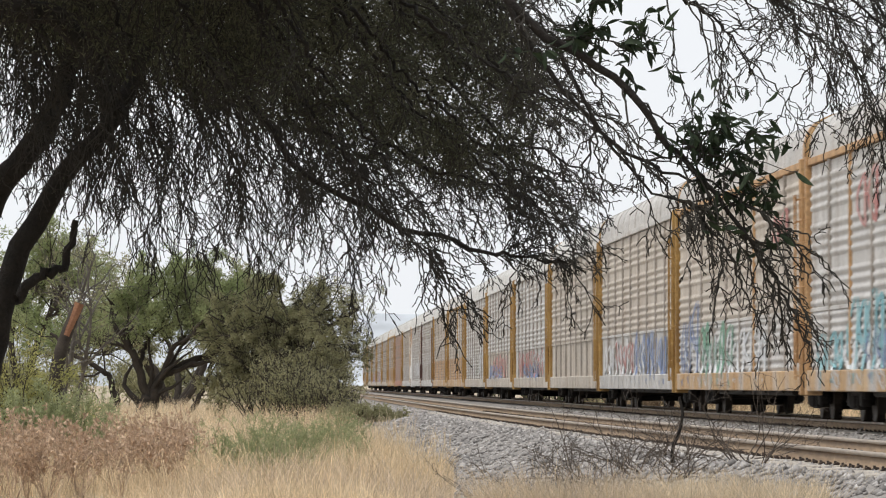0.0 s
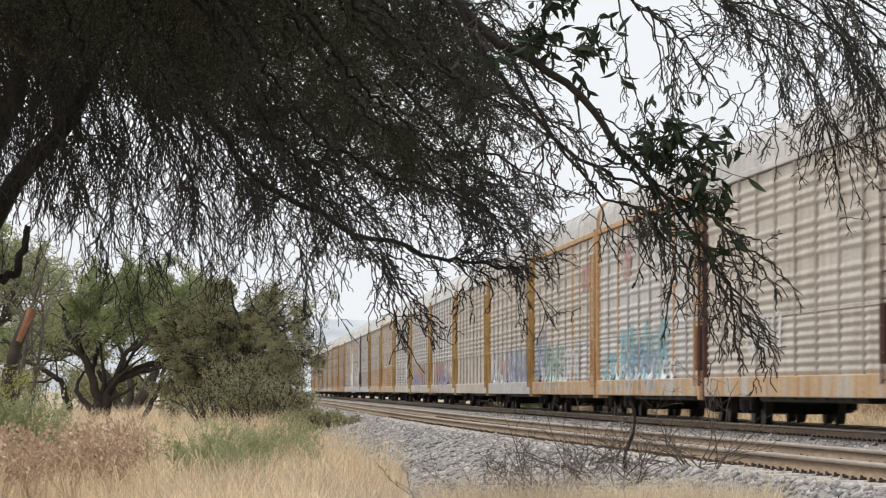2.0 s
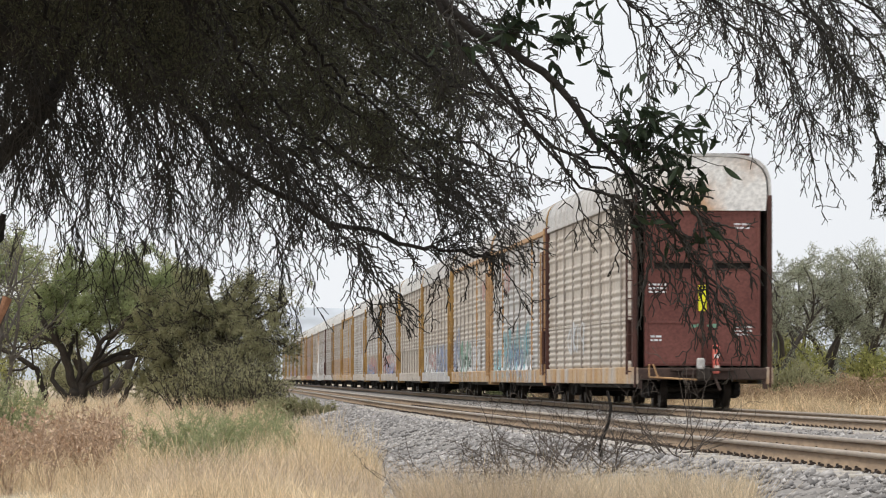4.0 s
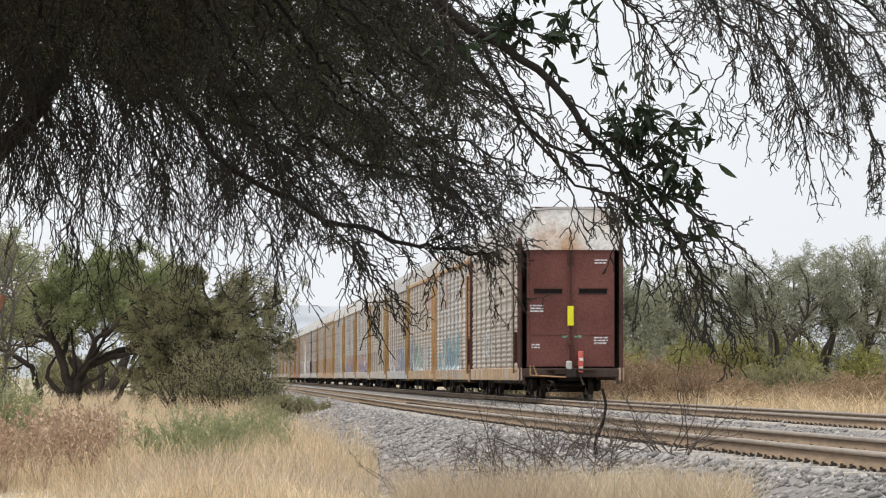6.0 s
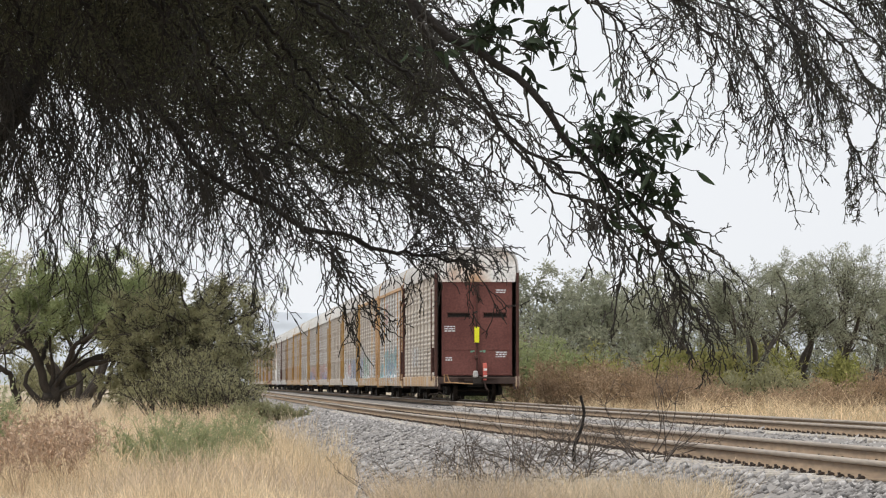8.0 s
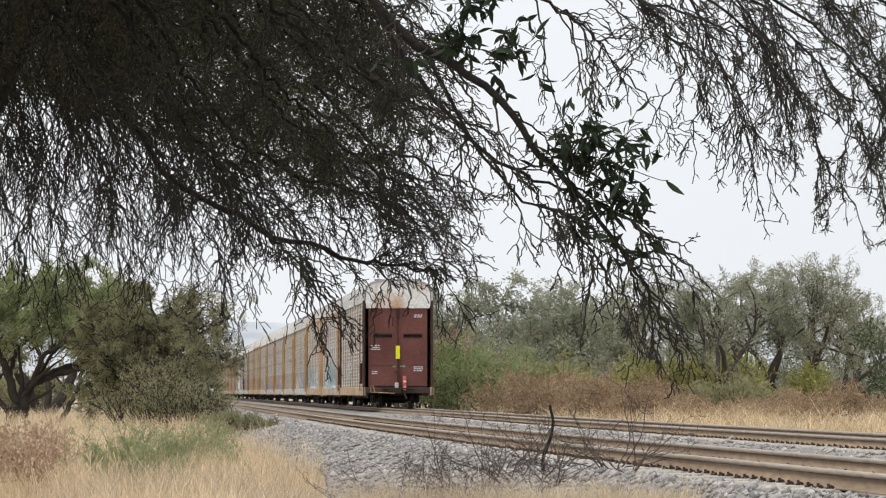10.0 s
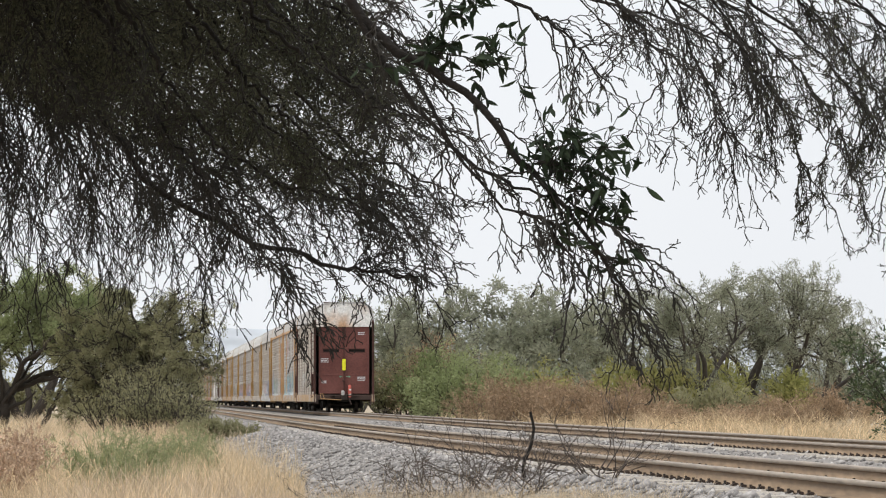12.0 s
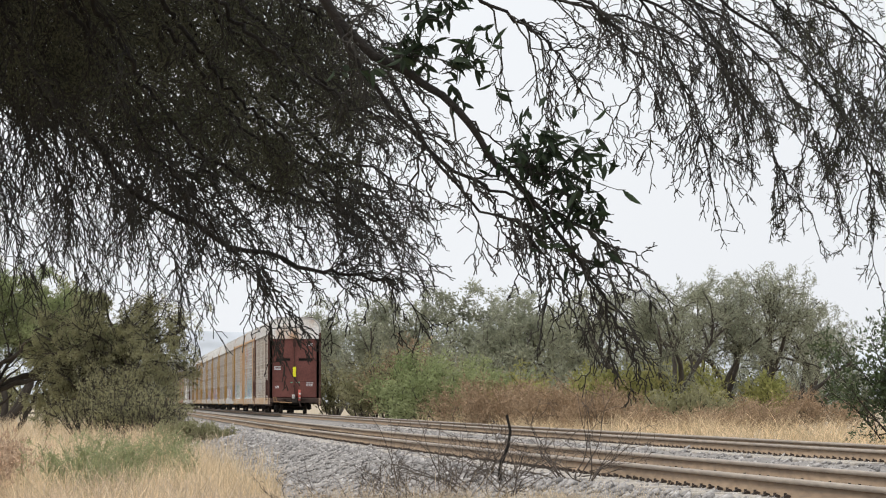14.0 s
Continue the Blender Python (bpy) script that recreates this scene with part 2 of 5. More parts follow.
# ---- ground, track ----
def make_ground():
    o = np.concatenate([[-2500, -900, -350, -140, -70], np.arange(-40, -6, 1.0), np.arange(-6, 12, 0.2), np.arange(12, 40, 1.0), [45, 60, 90, 150, 350, 900, 2500]])
    y = np.concatenate([[-300, -80, -20], np.arange(0, 40, 2.0), np.arange(40, 210, 1.0), np.arange(210, 420, 3.0), [450, 520, 620, 800, 1100, 1600, 2400, 3600]])
    oo, yy = np.meshgrid(o, y)
    z = ground_height(oo, yy)
    rng = np.random.default_rng(3)
    rough = (np.abs(oo - 2.7) < 6.6) & (yy > 38) & (yy < 211)
    z = z + np.where(rough, rng.normal(0, 0.012, z.shape), 0)
    far = np.clip((np.abs(oo) - 6) / 10, 0, 1)
    z = z + far * 0.06 * (np.sin(oo * 0.7 + yy * 0.23) + np.sin(yy * 0.41 - oo * 0.31))
    v = np.stack([oo + NEAR + bend(yy), yy, z], -1).reshape(-1, 3)
    w = len(o)
    i = (np.arange(len(y) - 1)[:, None] * w + np.arange(w - 1)[None]).ravel()
    me = quads("ground", v, np.stack([i, i + 1, i + w + 1, i + w], 1))
    me.materials.append(M["soil"])
    me.materials.append(M["ballast"])
    oc = (oo[:-1, :-1] + 0.1).ravel()
    me.polygons.foreach_set("material_index", ((oc > -4.0) & (oc < 9.2)).astype(np.int32))
    me.polygons.foreach_set("use_smooth", np.ones(len(me.polygons), bool))
    ob = link("ground", me, None)
    return tagged(ob, "dry earth with a pale crushed-stone railway bed", "ground", kind="structure")


def sweep(profile, centre, y):
    """A profile of (sideways, height) drawn along the track."""
    p, y = np.array(profile), np.array(y)
    n = len(p)
    v = np.empty((len(y), n, 3))
    v[:, :, 0] = (centre + bend(y))[:, None] + p[None, :, 0]
    v[:, :, 1] = y[:, None]
    v[:, :, 2] = RAIL + p[None, :, 1]
    a = np.arange(len(y) - 1)[:, None] * n
    i, j = np.arange(n), (np.arange(n) + 1) % n
    f = np.stack([a + i, a + j, a + n + j, a + n + i], -1).reshape(-1, 4)
    return v.reshape(-1, 3), f


RAIL_WEB = [(-0.075, -0.172), (0.075, -0.172), (0.075, -0.160), (0.012, -0.142), (0.010, -0.045), (-0.010, -0.045), (-0.012, -0.142), (-0.075, -0.160)]
RAIL_HEAD = [(-0.036, -0.046), (0.036, -0.046), (0.037, -0.010), (0.026, 0.0), (-0.026, 0.0), (-0.037, -0.010)]


def make_track(centre, label, first):
    track = thing("railway_track", label, "railway track", "parallel railway tracks", "structure")
    y = np.concatenate([np.arange(-60, 260, 4.0), np.arange(260, 1500, 20.0)])
    for side in (-0.7525, 0.7525):
        web = quads("rail", *sweep(RAIL_WEB, centre + side, y))
        rail = link("rail", web, M["rail"], track, "rusty steel rail")
        link("rail_head", quads("rail_head", *sweep(RAIL_HEAD, centre + side, y)), M["railhead"], rail, "worn brown rail head")
    bm = bmesh.new()
    box(bm, (-1.3, -0.11, -0.36), (1.3, 0.11, -0.175), 0.02)
    tie_mesh = bpy.data.meshes.new("tie")
    bm.to_mesh(tie_mesh)
    bm.free()
    tie_mesh.materials.append(M["tie"])
    bm = bmesh.new()
    for s in (-1, 1):
        prism(bm, [(s * 0.06, -0.178), (s * 0.14, -0.178), (s * 0.135, -0.160), (s * 0.10, -0.140), (s * 0.075, -0.148)], -0.045, 0.045)
        rod(bm, (s * 0.115, 0, -0.175), (s * 0.115, 0, -0.128), 0.015, 6)
    clip_mesh = bpy.data.meshes.new("rail_clip")
    bm.to_mesh(clip_mesh)
    bm.free()
    clip_mesh.materials.append(M["clip"])
    for i in range(190):
        yy = first + i * 0.6
        x = centre + float(bend(yy))
        turn = -math.degrees(0.000191 * min(yy, 157))
        tie = link("tie", tie_mesh, None, track)
        tie.matrix_local = pose(x, yy, RAIL + random.uniform(-0.012, 0.008), 0, 0, turn + random.uniform(-0.6, 0.6))
        for side in (-0.7525, 0.7525):
            clip = link("rail_clip", clip_mesh, None, tie)
            clip.location = (side, 0, 0)
    return track


def make_stones():
    """Loose ballast stones over the bed and its near shoulder."""
    rng = np.random.default_rng(5)
    base = np.array([(1, 0, 0), (0, 1, 0), (-1, 0, 0), (0, -1, 0), (0, 0, 1), (0, 0, -1)], float)
    tri = np.array([(0, 1, 4), (1, 2, 4), (2, 3, 4), (3, 0, 4), (1, 0, 5), (2, 1, 5), (3, 2, 5), (0, 3, 5)])
    n = 24000
    y = 33 + 165 * rng.random(n) ** 1.35
    o = np.where(rng.random(n) < 0.62, rng.uniform(-4.4, -0.9, n), rng.uniform(0.85, 8.0, n))
    size = rng.uniform(0.022, 0.055, n) * (1 + (rng.random(n) < 0.03) * 0.8)
    v = base[None] * rng.uniform(0.6, 1.25, (n, 6, 1)) * size[:, None, None]
    v[:, :, 2] *= 0.75
    a = rng.uniform(0, 6.28, n)
    c, s = np.cos(a), np.sin(a)
    x2 = v[:, :, 0] * c[:, None] - v[:, :, 1] * s[:, None] + v[:, :, 2] * 0.4
    y2 = v[:, :, 0] * s[:, None] + v[:, :, 1] * c[:, None]
    v[:, :, 0], v[:, :, 1] = x2, y2
    v += np.stack([o + NEAR + bend(y), y, ground_height(o, y) + size * 0.25], -1)[:, None]
    f = (np.arange(n)[:, None, None] * 6 + tri[None]).reshape(-1, 3)
    me = quads("ballast_stones", v.reshape(-1, 3), f)
    tagged(link("ballast_stones", me, M["stone"]), "loose pale grey crushed ballast stones beside the rails", "ballast", kind="stuff")


# ---- plants ----
def unit(v):
    return v / max(np.linalg.norm(v), 1e-9)


def grow(p, d, length, r, spec, rng, out, level=0, die=None):
    """Adds the polyline of a branch and, by spec, its side branches. spec rows: steps, wiggle, lift, children, length ratio, spread, from."""
    die = die or random.Random(int(rng.integers(1 << 30)))
    steps, wiggle, lift, kids, ratio, spread, start = spec[level]
    g, step = die.gauss, length / steps
    x, y, z = (float(c) for c in p)
    a, b, c = (float(q) for q in d)
    pts, rad, ways = [(x, y, z)], [r], []
    n = math.sqrt(a * a + b * b + c * c) or 1.0
    a, b, c = a / n, b / n, c / n
    for i in range(steps):
        a, b, c = a + g(0, wiggle), b + g(0, wiggle), c + g(0, wiggle) + lift
        n = math.sqrt(a * a + b * b + c * c) or 1.0
        a, b, c = a / n, b / n, c / n
        x, y, z = x + a * step, y + b * step, z + c * step
        pts.append((x, y, z))
        ways.append((a, b, c))
        rad.append(r * (1 - 0.75 * (i + 1) / steps))
    out.append((level, np.array(pts), np.array(rad)))
    if level + 1 < len(spec):
        for k in range(kids):
            f = start + (1 - start) * (k + die.random()) / kids
            q = f * steps
            i = min(int(q), steps - 1)
            q -= i
            (x0, y0, z0), (x1, y1, z1), (a, b, c) = pts[i], pts[i + 1], ways[i]
            u, v, w = g(0, 1), g(0, 1), g(0, 1)
            u, v, w = b * w - c * v, c * u - a * w, a * v - b * u
            n = math.sqrt(u * u + v * v + w * w) or 1.0
            ang = spread * die.uniform(0.7, 1.3)
            co, si = math.cos(ang), math.sin(ang) / n
            grow((x0 + (x1 - x0) * q, y0 + (y1 - y0) * q, z0 + (z1 - z0) * q), (a * co + u * si, b * co + v * si, c * co + w * si),
                 length * ratio * die.uniform(0.6, 1.25) * (1.15 - 0.5 * f), max(rad[i] * 0.62, 0.0012), spec, rng, out, level + 1, die)


def tubes(lines, sides=4, thick=1.0, least=0.0):
    """Arrays of one mesh that holds a tube along each (points, radii)."""
    vs, fs, base = [], [], 0
    ang = np.arange(sides) * 2 * math.pi / sides
    ca, sa = np.cos(ang), np.sin(ang)
    sorts = {}
    for pts, rad in lines:
        sorts.setdefault(len(pts), []).append((pts, rad))
    for n, some in sorts.items():
        pts, rad = np.array([p for p, r in some]), np.array([r for p, r in some])
        d = np.gradient(pts, axis=1)
        d /= np.maximum(np.linalg.norm(d, axis=2, keepdims=True), 1e-9)
        up = np.where(np.abs(d[:, :1, 1:2]) < 0.8, np.array((0.31, 0.95, 0.05)), np.array((0.9, 0.1, 0.42)))
        a = np.cross(d, np.broadcast_to(up, d.shape))
        a /= np.maximum(np.linalg.norm(a, axis=2, keepdims=True), 1e-9)
        b = np.cross(d, a)
        rr = np.maximum(rad * thick, least)[:, :, None, None]
        ring = pts[:, :, None] + rr * (a[:, :, None] * ca[None, None, :, None] + b[:, :, None] * sa[None, None, :, None])
        vs.append(ring.reshape(-1, 3))
        k = base + (np.arange(len(some))[:, None] * n + np.arange(n - 1)[None]).reshape(-1, 1) * sides
        i, j = np.arange(sides), (np.arange(sides) + 1) % sides
        fs.append(np.stack([k + i, k + j, k + sides + j, k + sides + i], -1).reshape(-1, 4))
        base += len(some) * n * sides
    return np.concatenate(vs), np.concatenate(fs)


def sprays(points, ways, rng, length, width, spread=0.7, fold=0.25):
    """Small pointed leaves: a folded rhomb at each point."""
    n = len(points)
    d = ways + rng.normal(0, spread, (n, 3))
    d /= np.maximum(np.linalg.norm(d, axis=1, keepdims=True), 1e-9)
    s = np.cross(d, rng.normal(0, 1, (n, 3)))
    s /= np.maximum(np.linalg.norm(s, axis=1, keepdims=True), 1e-9)
    u = np.cross(d, s)
    ln = length * rng.uniform(0.6, 1.3, (n, 1))
    wd = width * rng.uniform(0.7, 1.3, (n, 1))
    mid = points + d * ln * 0.45 + u * ln * fold * rng.uniform(-1, 1, (n, 1))
    v = np.stack([points, mid + s * wd * 0.5, points + d * ln, mid - s * wd * 0.5], 1)
    return v.reshape(-1, 3), np.arange(n * 4).reshape(-1, 4)


def along(lines, rng, n):
    """n random points on the polylines, with the way there."""
    seg_a = np.concatenate([p[:-1] for p in lines])
    seg_b = np.concatenate([p[1:] for p in lines])
    i = rng.integers(0, len(seg_a), n)
    t = rng.random((n, 1))
    w = seg_b[i] - seg_a[i]
    return seg_a[i] + w * t, w / np.maximum(np.linalg.norm(w, axis=1, keepdims=True), 1e-9)


def spline(ctrl, n):
    c = np.array(ctrl, float)
    t = np.linspace(0, len(c) - 1, n)
    i = np.minimum(t.astype(int), len(c) - 2)
    u = (t - i)[:, None]
    p0, p1, p2, p3 = c[np.maximum(i - 1, 0)], c[i], c[i + 1], c[np.minimum(i + 2, len(c) - 1)]
    return 0.5 * ((2 * p1) + (p2 - p0) * u + (2 * p0 - 5 * p1 + 4 * p2 - p3) * u ** 2 + (3 * p1 - p0 - 3 * p2 + p3) * u ** 3)


def make_tree(name, label, base, stems, spec, leaf_mat, wood_mat, seed, leaves, leaf_len, leaf_wid, category="tree", group="",
              trunk_r=0.16, twig_r=0.008, crown_from=2, drift=0.0, browse=0.0, dome=None, limbs=()):
    """A tree: leaning stems that fork into limbs and twigs, and a crown of many small leaves. stems: (bearing, lean, length)."""
    rng = np.random.default_rng(seed)
    root = thing(name, label, category, group, at=base)
    twigs = []

    def inside(q, slack=1.0):
        """Within the rounded, uneven outline of the crown. dome: middle, half width, height."""
        if not dome:
            return np.ones(len(q), bool)
        cx, rx, top = dome
        lump = 1 + 0.08 * np.sin(q[:, 0] * 2.1 + seed) * np.sin(q[:, 2] * 1.7 + q[:, 1]) + 0.07 * np.sin(q[:, 0] * 5.3 + q[:, 2] * 4.1)
        return ((q[:, 0] - cx) / rx) ** 2 + (q[:, 1] / (rx * 1.1)) ** 2 + (np.maximum(q[:, 2] - 0.42 * top, 0) / (0.58 * top)) ** 2 < (lump * slack) ** 2

    for bearing, lean, length, thick in stems:
        a, b = math.radians(bearing), math.radians(lean)
        out = []
        grow((math.cos(a) * 0.12, math.sin(a) * 0.12, -0.15), (math.cos(a) * math.sin(b), math.sin(a) * math.sin(b), math.cos(b)),
             length, trunk_r * thick, spec, rng, out)
        v, f = tubes([(p, r) for lv, p, r in out if lv == 0 or (lv == 1 and inside(p[-1:])[0])], 6)
        part_me = quads("trunk", v, f)
        part_me.polygons.foreach_set("use_smooth", np.ones(len(part_me.polygons), bool))
        link("trunk", part_me, wood_mat, root, "forked leaning trunk")
        twigs += [(p, r) for lv, p, r in out if lv >= crown_from]
    for ctrl, r0, r1 in limbs:
        p = spline(ctrl, 4 * len(ctrl))
        p[1:-1] += rng.normal(0, 0.035, (len(p) - 2, 3))
        rad = np.linspace(r0, r1, len(p))
        out = [(0, p, rad)]
        for k in range(spec[0][3]):
            i = int((spec[0][6] + (1 - spec[0][6]) * (k + rng.random()) / spec[0][3]) * (len(p) - 1.01))
            d = unit(p[i + 1] - p[i]) + rng.normal(0, 0.6, 3) + np.array((0, 0, 0.35))
            grow(p[i], d, rng.uniform(1.6, 2.9), max(rad[i] * 0.5, 0.02), spec, rng, out, 1)
        v, f = tubes([(p, r) for lv, p, r in out if lv == 0], 8)
        me = quads("trunk", v, f)
        me.polygons.foreach_set("use_smooth", np.ones(len(me.polygons), bool))
        link("trunk", me, wood_mat, root, "dark crooked trunk")
        v, f = tubes([(p, r) for lv, p, r in out if lv == 1], 5)
        link("branch", quads("branch", v, f), wood_mat, root)["kind"] = "stuff"
        twigs += [(p, r) for lv, p, r in out if lv >= crown_from]

    if dome:
        twigs = [(p, r) for p, r in twigs if inside(p[-1:], 1.04)[0]]
    if browse:
        twigs = [(p, r) for p, r in twigs if p[:, 2].min() > browse * 0.75 - 0.25 * max(abs(p[-1, 0]) - 1.6, 0)]
    v, f = tubes(twigs, 3, least=twig_r)
    link("twigs", quads("twigs", v, f), wood_mat, root)["kind"] = "stuff"
    if leaves:
        pts, ways = along([p for p, r in twigs], rng, leaves)
        pts = pts + rng.normal(0, leaf_len * 0.6, pts.shape) + np.array((0, 0, drift))
        if browse:                                                       # cattle keep the crown clear of the ground
            keep = pts[:, 2] > browse - 0.3 * np.maximum(np.abs(pts[:, 0]) - 1.6, 0) + rng.normal(0, 0.25, len(pts))
            pts, ways = pts[keep], ways[keep]
        if dome:
            keep = inside(pts)
            pts, ways = pts[keep], ways[keep]
        v, f = sprays(pts, ways, rng, leaf_len, leaf_wid)
        link("crown", quads("crown", v, f), leaf_mat, root)["kind"] = "stuff"
    return root


def blades(x, y, z, rng, height, width, lean=0.35, head=0.0):
    """Grass: a bent blade of two quads at each place, broader at its top where it bears a seed head."""
    n = len(x)
    a = rng.uniform(0, 6.283, n)
    h = height * rng.uniform(0.55, 1.25, n)
    ln = lean * rng.uniform(0.1, 1.0, n) * h
    dx, dy = np.cos(a) * ln, np.sin(a) * ln
    w = width * rng.uniform(0.6, 1.4, n)
    q = rng.uniform(0, 6.283, n)
    sx, sy = np.cos(q) * w, np.sin(q) * w * 0.4
    o = np.zeros(n)
    b = np.stack([x, y, z], -1)
    m = b + np.stack([dx * 0.35, dy * 0.35, h * 0.6], -1)
    t = b + np.stack([dx, dy, h], -1)
    s = np.stack([sx, sy, o], -1)
    v = np.stack([b - s * 0.6, b + s * 0.6, m + s * 0.5, m - s * 0.5, t + s * (0.12 + head), t - s * (0.12 + head)], 1)
    k = np.arange(n)[:, None] * 6
    f = np.concatenate([k + np.array((0, 1, 2, 3)), k + np.array((3, 2, 4, 5))], 1).reshape(-1, 4)
    return v.reshape(-1, 3), f


# ---- the train: covered two-deck car carriers ----
CAR, PITCH = 27.3, 27.8
SPEED, REAR = 18.84, 38.27      # metres a second; the rear end's distance at the start
BAYS = 9
END = 0.42                      # width of the end posts
SILL, BELT, TOP, CREST = 0.95, 2.08, 4.82, 5.86
HALF = 1.56


def panel_meshes(mat_up, mat_low, key, flat, made={}):
    """Ribbed wall panels of one bay: rolled sideways ribs above, upright ribs below."""
    if key in made:
        return made[key]
    w = (CAR - 2 * END) / BAYS - 0.10
    prof = []
    z, h = BELT + 0.03, (TOP - BELT - 0.06)
    n = 15
    for i in range(n):
        a, b = z + h * i / n, z + h * (i + 1) / n
        if i % 5 == 4:
            prof += [(0, a), (0, b - 0.02)]
        else:
            s = (b - a)
            prof += [(0, a), (0.0, a + s * 0.18), (0.028, a + s * 0.36), (0.028, a + s * 0.66), (0.0, a + s * 0.86)]
    prof.append((0, z + h))
    p = np.array(prof)
    m = len(p)
    v = np.concatenate([np.stack([-HALF - p[:, 0], np.full(m, y), p[:, 1]], -1) for y in (-w / 2, w / 2)])
    i = np.arange(m - 1)
    up = quads("upper_panel", v, np.stack([i + 1, i, i + m, i + m + 1], 1))
    up.materials.append(mat_up)
    if flat:                                                            # lower walls with the same sideways ribs
        prof, n, h = [], 7, BELT - 0.03 - SILL
        for k in range(n):
            a, s = SILL + h * k / n, h / n
            prof += [(0, a), (0.0, a + s * 0.18), (0.026, a + s * 0.36), (0.026, a + s * 0.66), (0.0, a + s * 0.86)]
        prof.append((0, BELT - 0.03))
        p = np.array(prof)
        m = len(p)
        v = np.concatenate([np.stack([-HALF - p[:, 0], np.full(m, y), p[:, 1]], -1) for y in (-w / 2, w / 2)])
        i = np.arange(m - 1)
        low = quads("lower_panel", v, np.stack([i + 1, i, i + m, i + m + 1], 1))
        low.materials.append(mat_low)
        made[key] = (up, low)
        return made[key]
    prof, n = [], 7
    for k in range(n):
        a = -w / 2 + w * k / n
        s = w / n
        prof += [(0, a), (0.0, a + s * 0.12), (-0.06, a + s * 0.2), (-0.06, a + s * 0.36), (0.0, a + s * 0.44)]
    prof.append((0, w / 2))
    p = np.array(prof)
    m = len(p)
    v = np.concatenate([np.stack([-HALF - p[:, 0], p[:, 1], np.full(m, zz)], -1) for zz in (SILL, BELT - 0.03)])
    i = np.arange(m - 1)
    low = quads("lower_panel", v, np.stack([i, i + 1, i + m + 1, i + m], 1))
    low.materials.append(mat_low)
    made[key] = (up, low)
    return made[key]


def roof_outline(inset=0.0, n=16):
    """The arch of the roof from side to side."""
    pts = []
    for i in range(n + 1):
        a = math.pi * i / n
        c, s = math.cos(a), math.sin(a)
        x = math.copysign(abs(c) ** 0.5, c) * (HALF + 0.02 - inset)
        z = TOP + 0.08 + (CREST - TOP - 0.08 - inset) * abs(s) ** 0.62
        pts.append((x, z))
    return pts


def add_truck(car, y, made={}):
    """A two-axle truck: side frames with springs, bolster and wheels."""
    if not made:
        bm = bmesh.new()
        for s in (-1, 1):
            box(bm, (s * 0.98 - 0.07, -1.15, 0.42), (s * 0.98 + 0.07, 1.15, 0.60), 0.03)
            box(bm, (s * 0.98 - 0.09, -0.35, 0.22), (s * 0.98 + 0.09, 0.35, 0.50), 0.03)
            for e in (-0.88, 0.88):
                box(bm, (s * 0.98 - 0.10, e - 0.17, 0.28), (s * 0.98 + 0.10, e + 0.17, 0.58), 0.04)
            for e in (-0.18, 0.0, 0.18):
                rod(bm, (s * 1.07, e, 0.25), (s * 1.07, e, 0.48), 0.07, 8)
        box(bm, (-1.0, -0.2, 0.40), (1.0, 0.2, 0.68), 0.03)
        made["frame"] = bpy.data.meshes.new("truck_frame")
        bm.to_mesh(made["frame"])
        bm.free()
        made["frame"].materials.append(M["black"])
        bm = bmesh.new()
        for s in (-1, 1):
            x = s * 0.7525
            rod(bm, (x - 0.065, 0, 0), (x + 0.065, 0, 0), 0.42, 24)
            rod(bm, (x - s * 0.095, 0, 0), (x - s * 0.06, 0, 0), 0.447, 24)
            rod(bm, (x, 0, 0), (x + s * 0.12, 0, 0), 0.12, 12)
        rod(bm, (-0.9, 0, 0), (0.9, 0, 0), 0.08, 12)
        made["wheels"] = bpy.data.meshes.new("wheelset")
        bm.to_mesh(made["wheels"])
        bm.free()
        made["wheels"].materials.append(M["wheel"])
    truck = link("truck", made["frame"], None, car, "grimy black two-axle truck")
    truck.location = (0, y, 0)
    for e in (-0.88, 0.88):
        ws = link("wheelset", made["wheels"], None, truck, "dark steel wheels on an axle")
        ws.location = (0, e, 0.422)


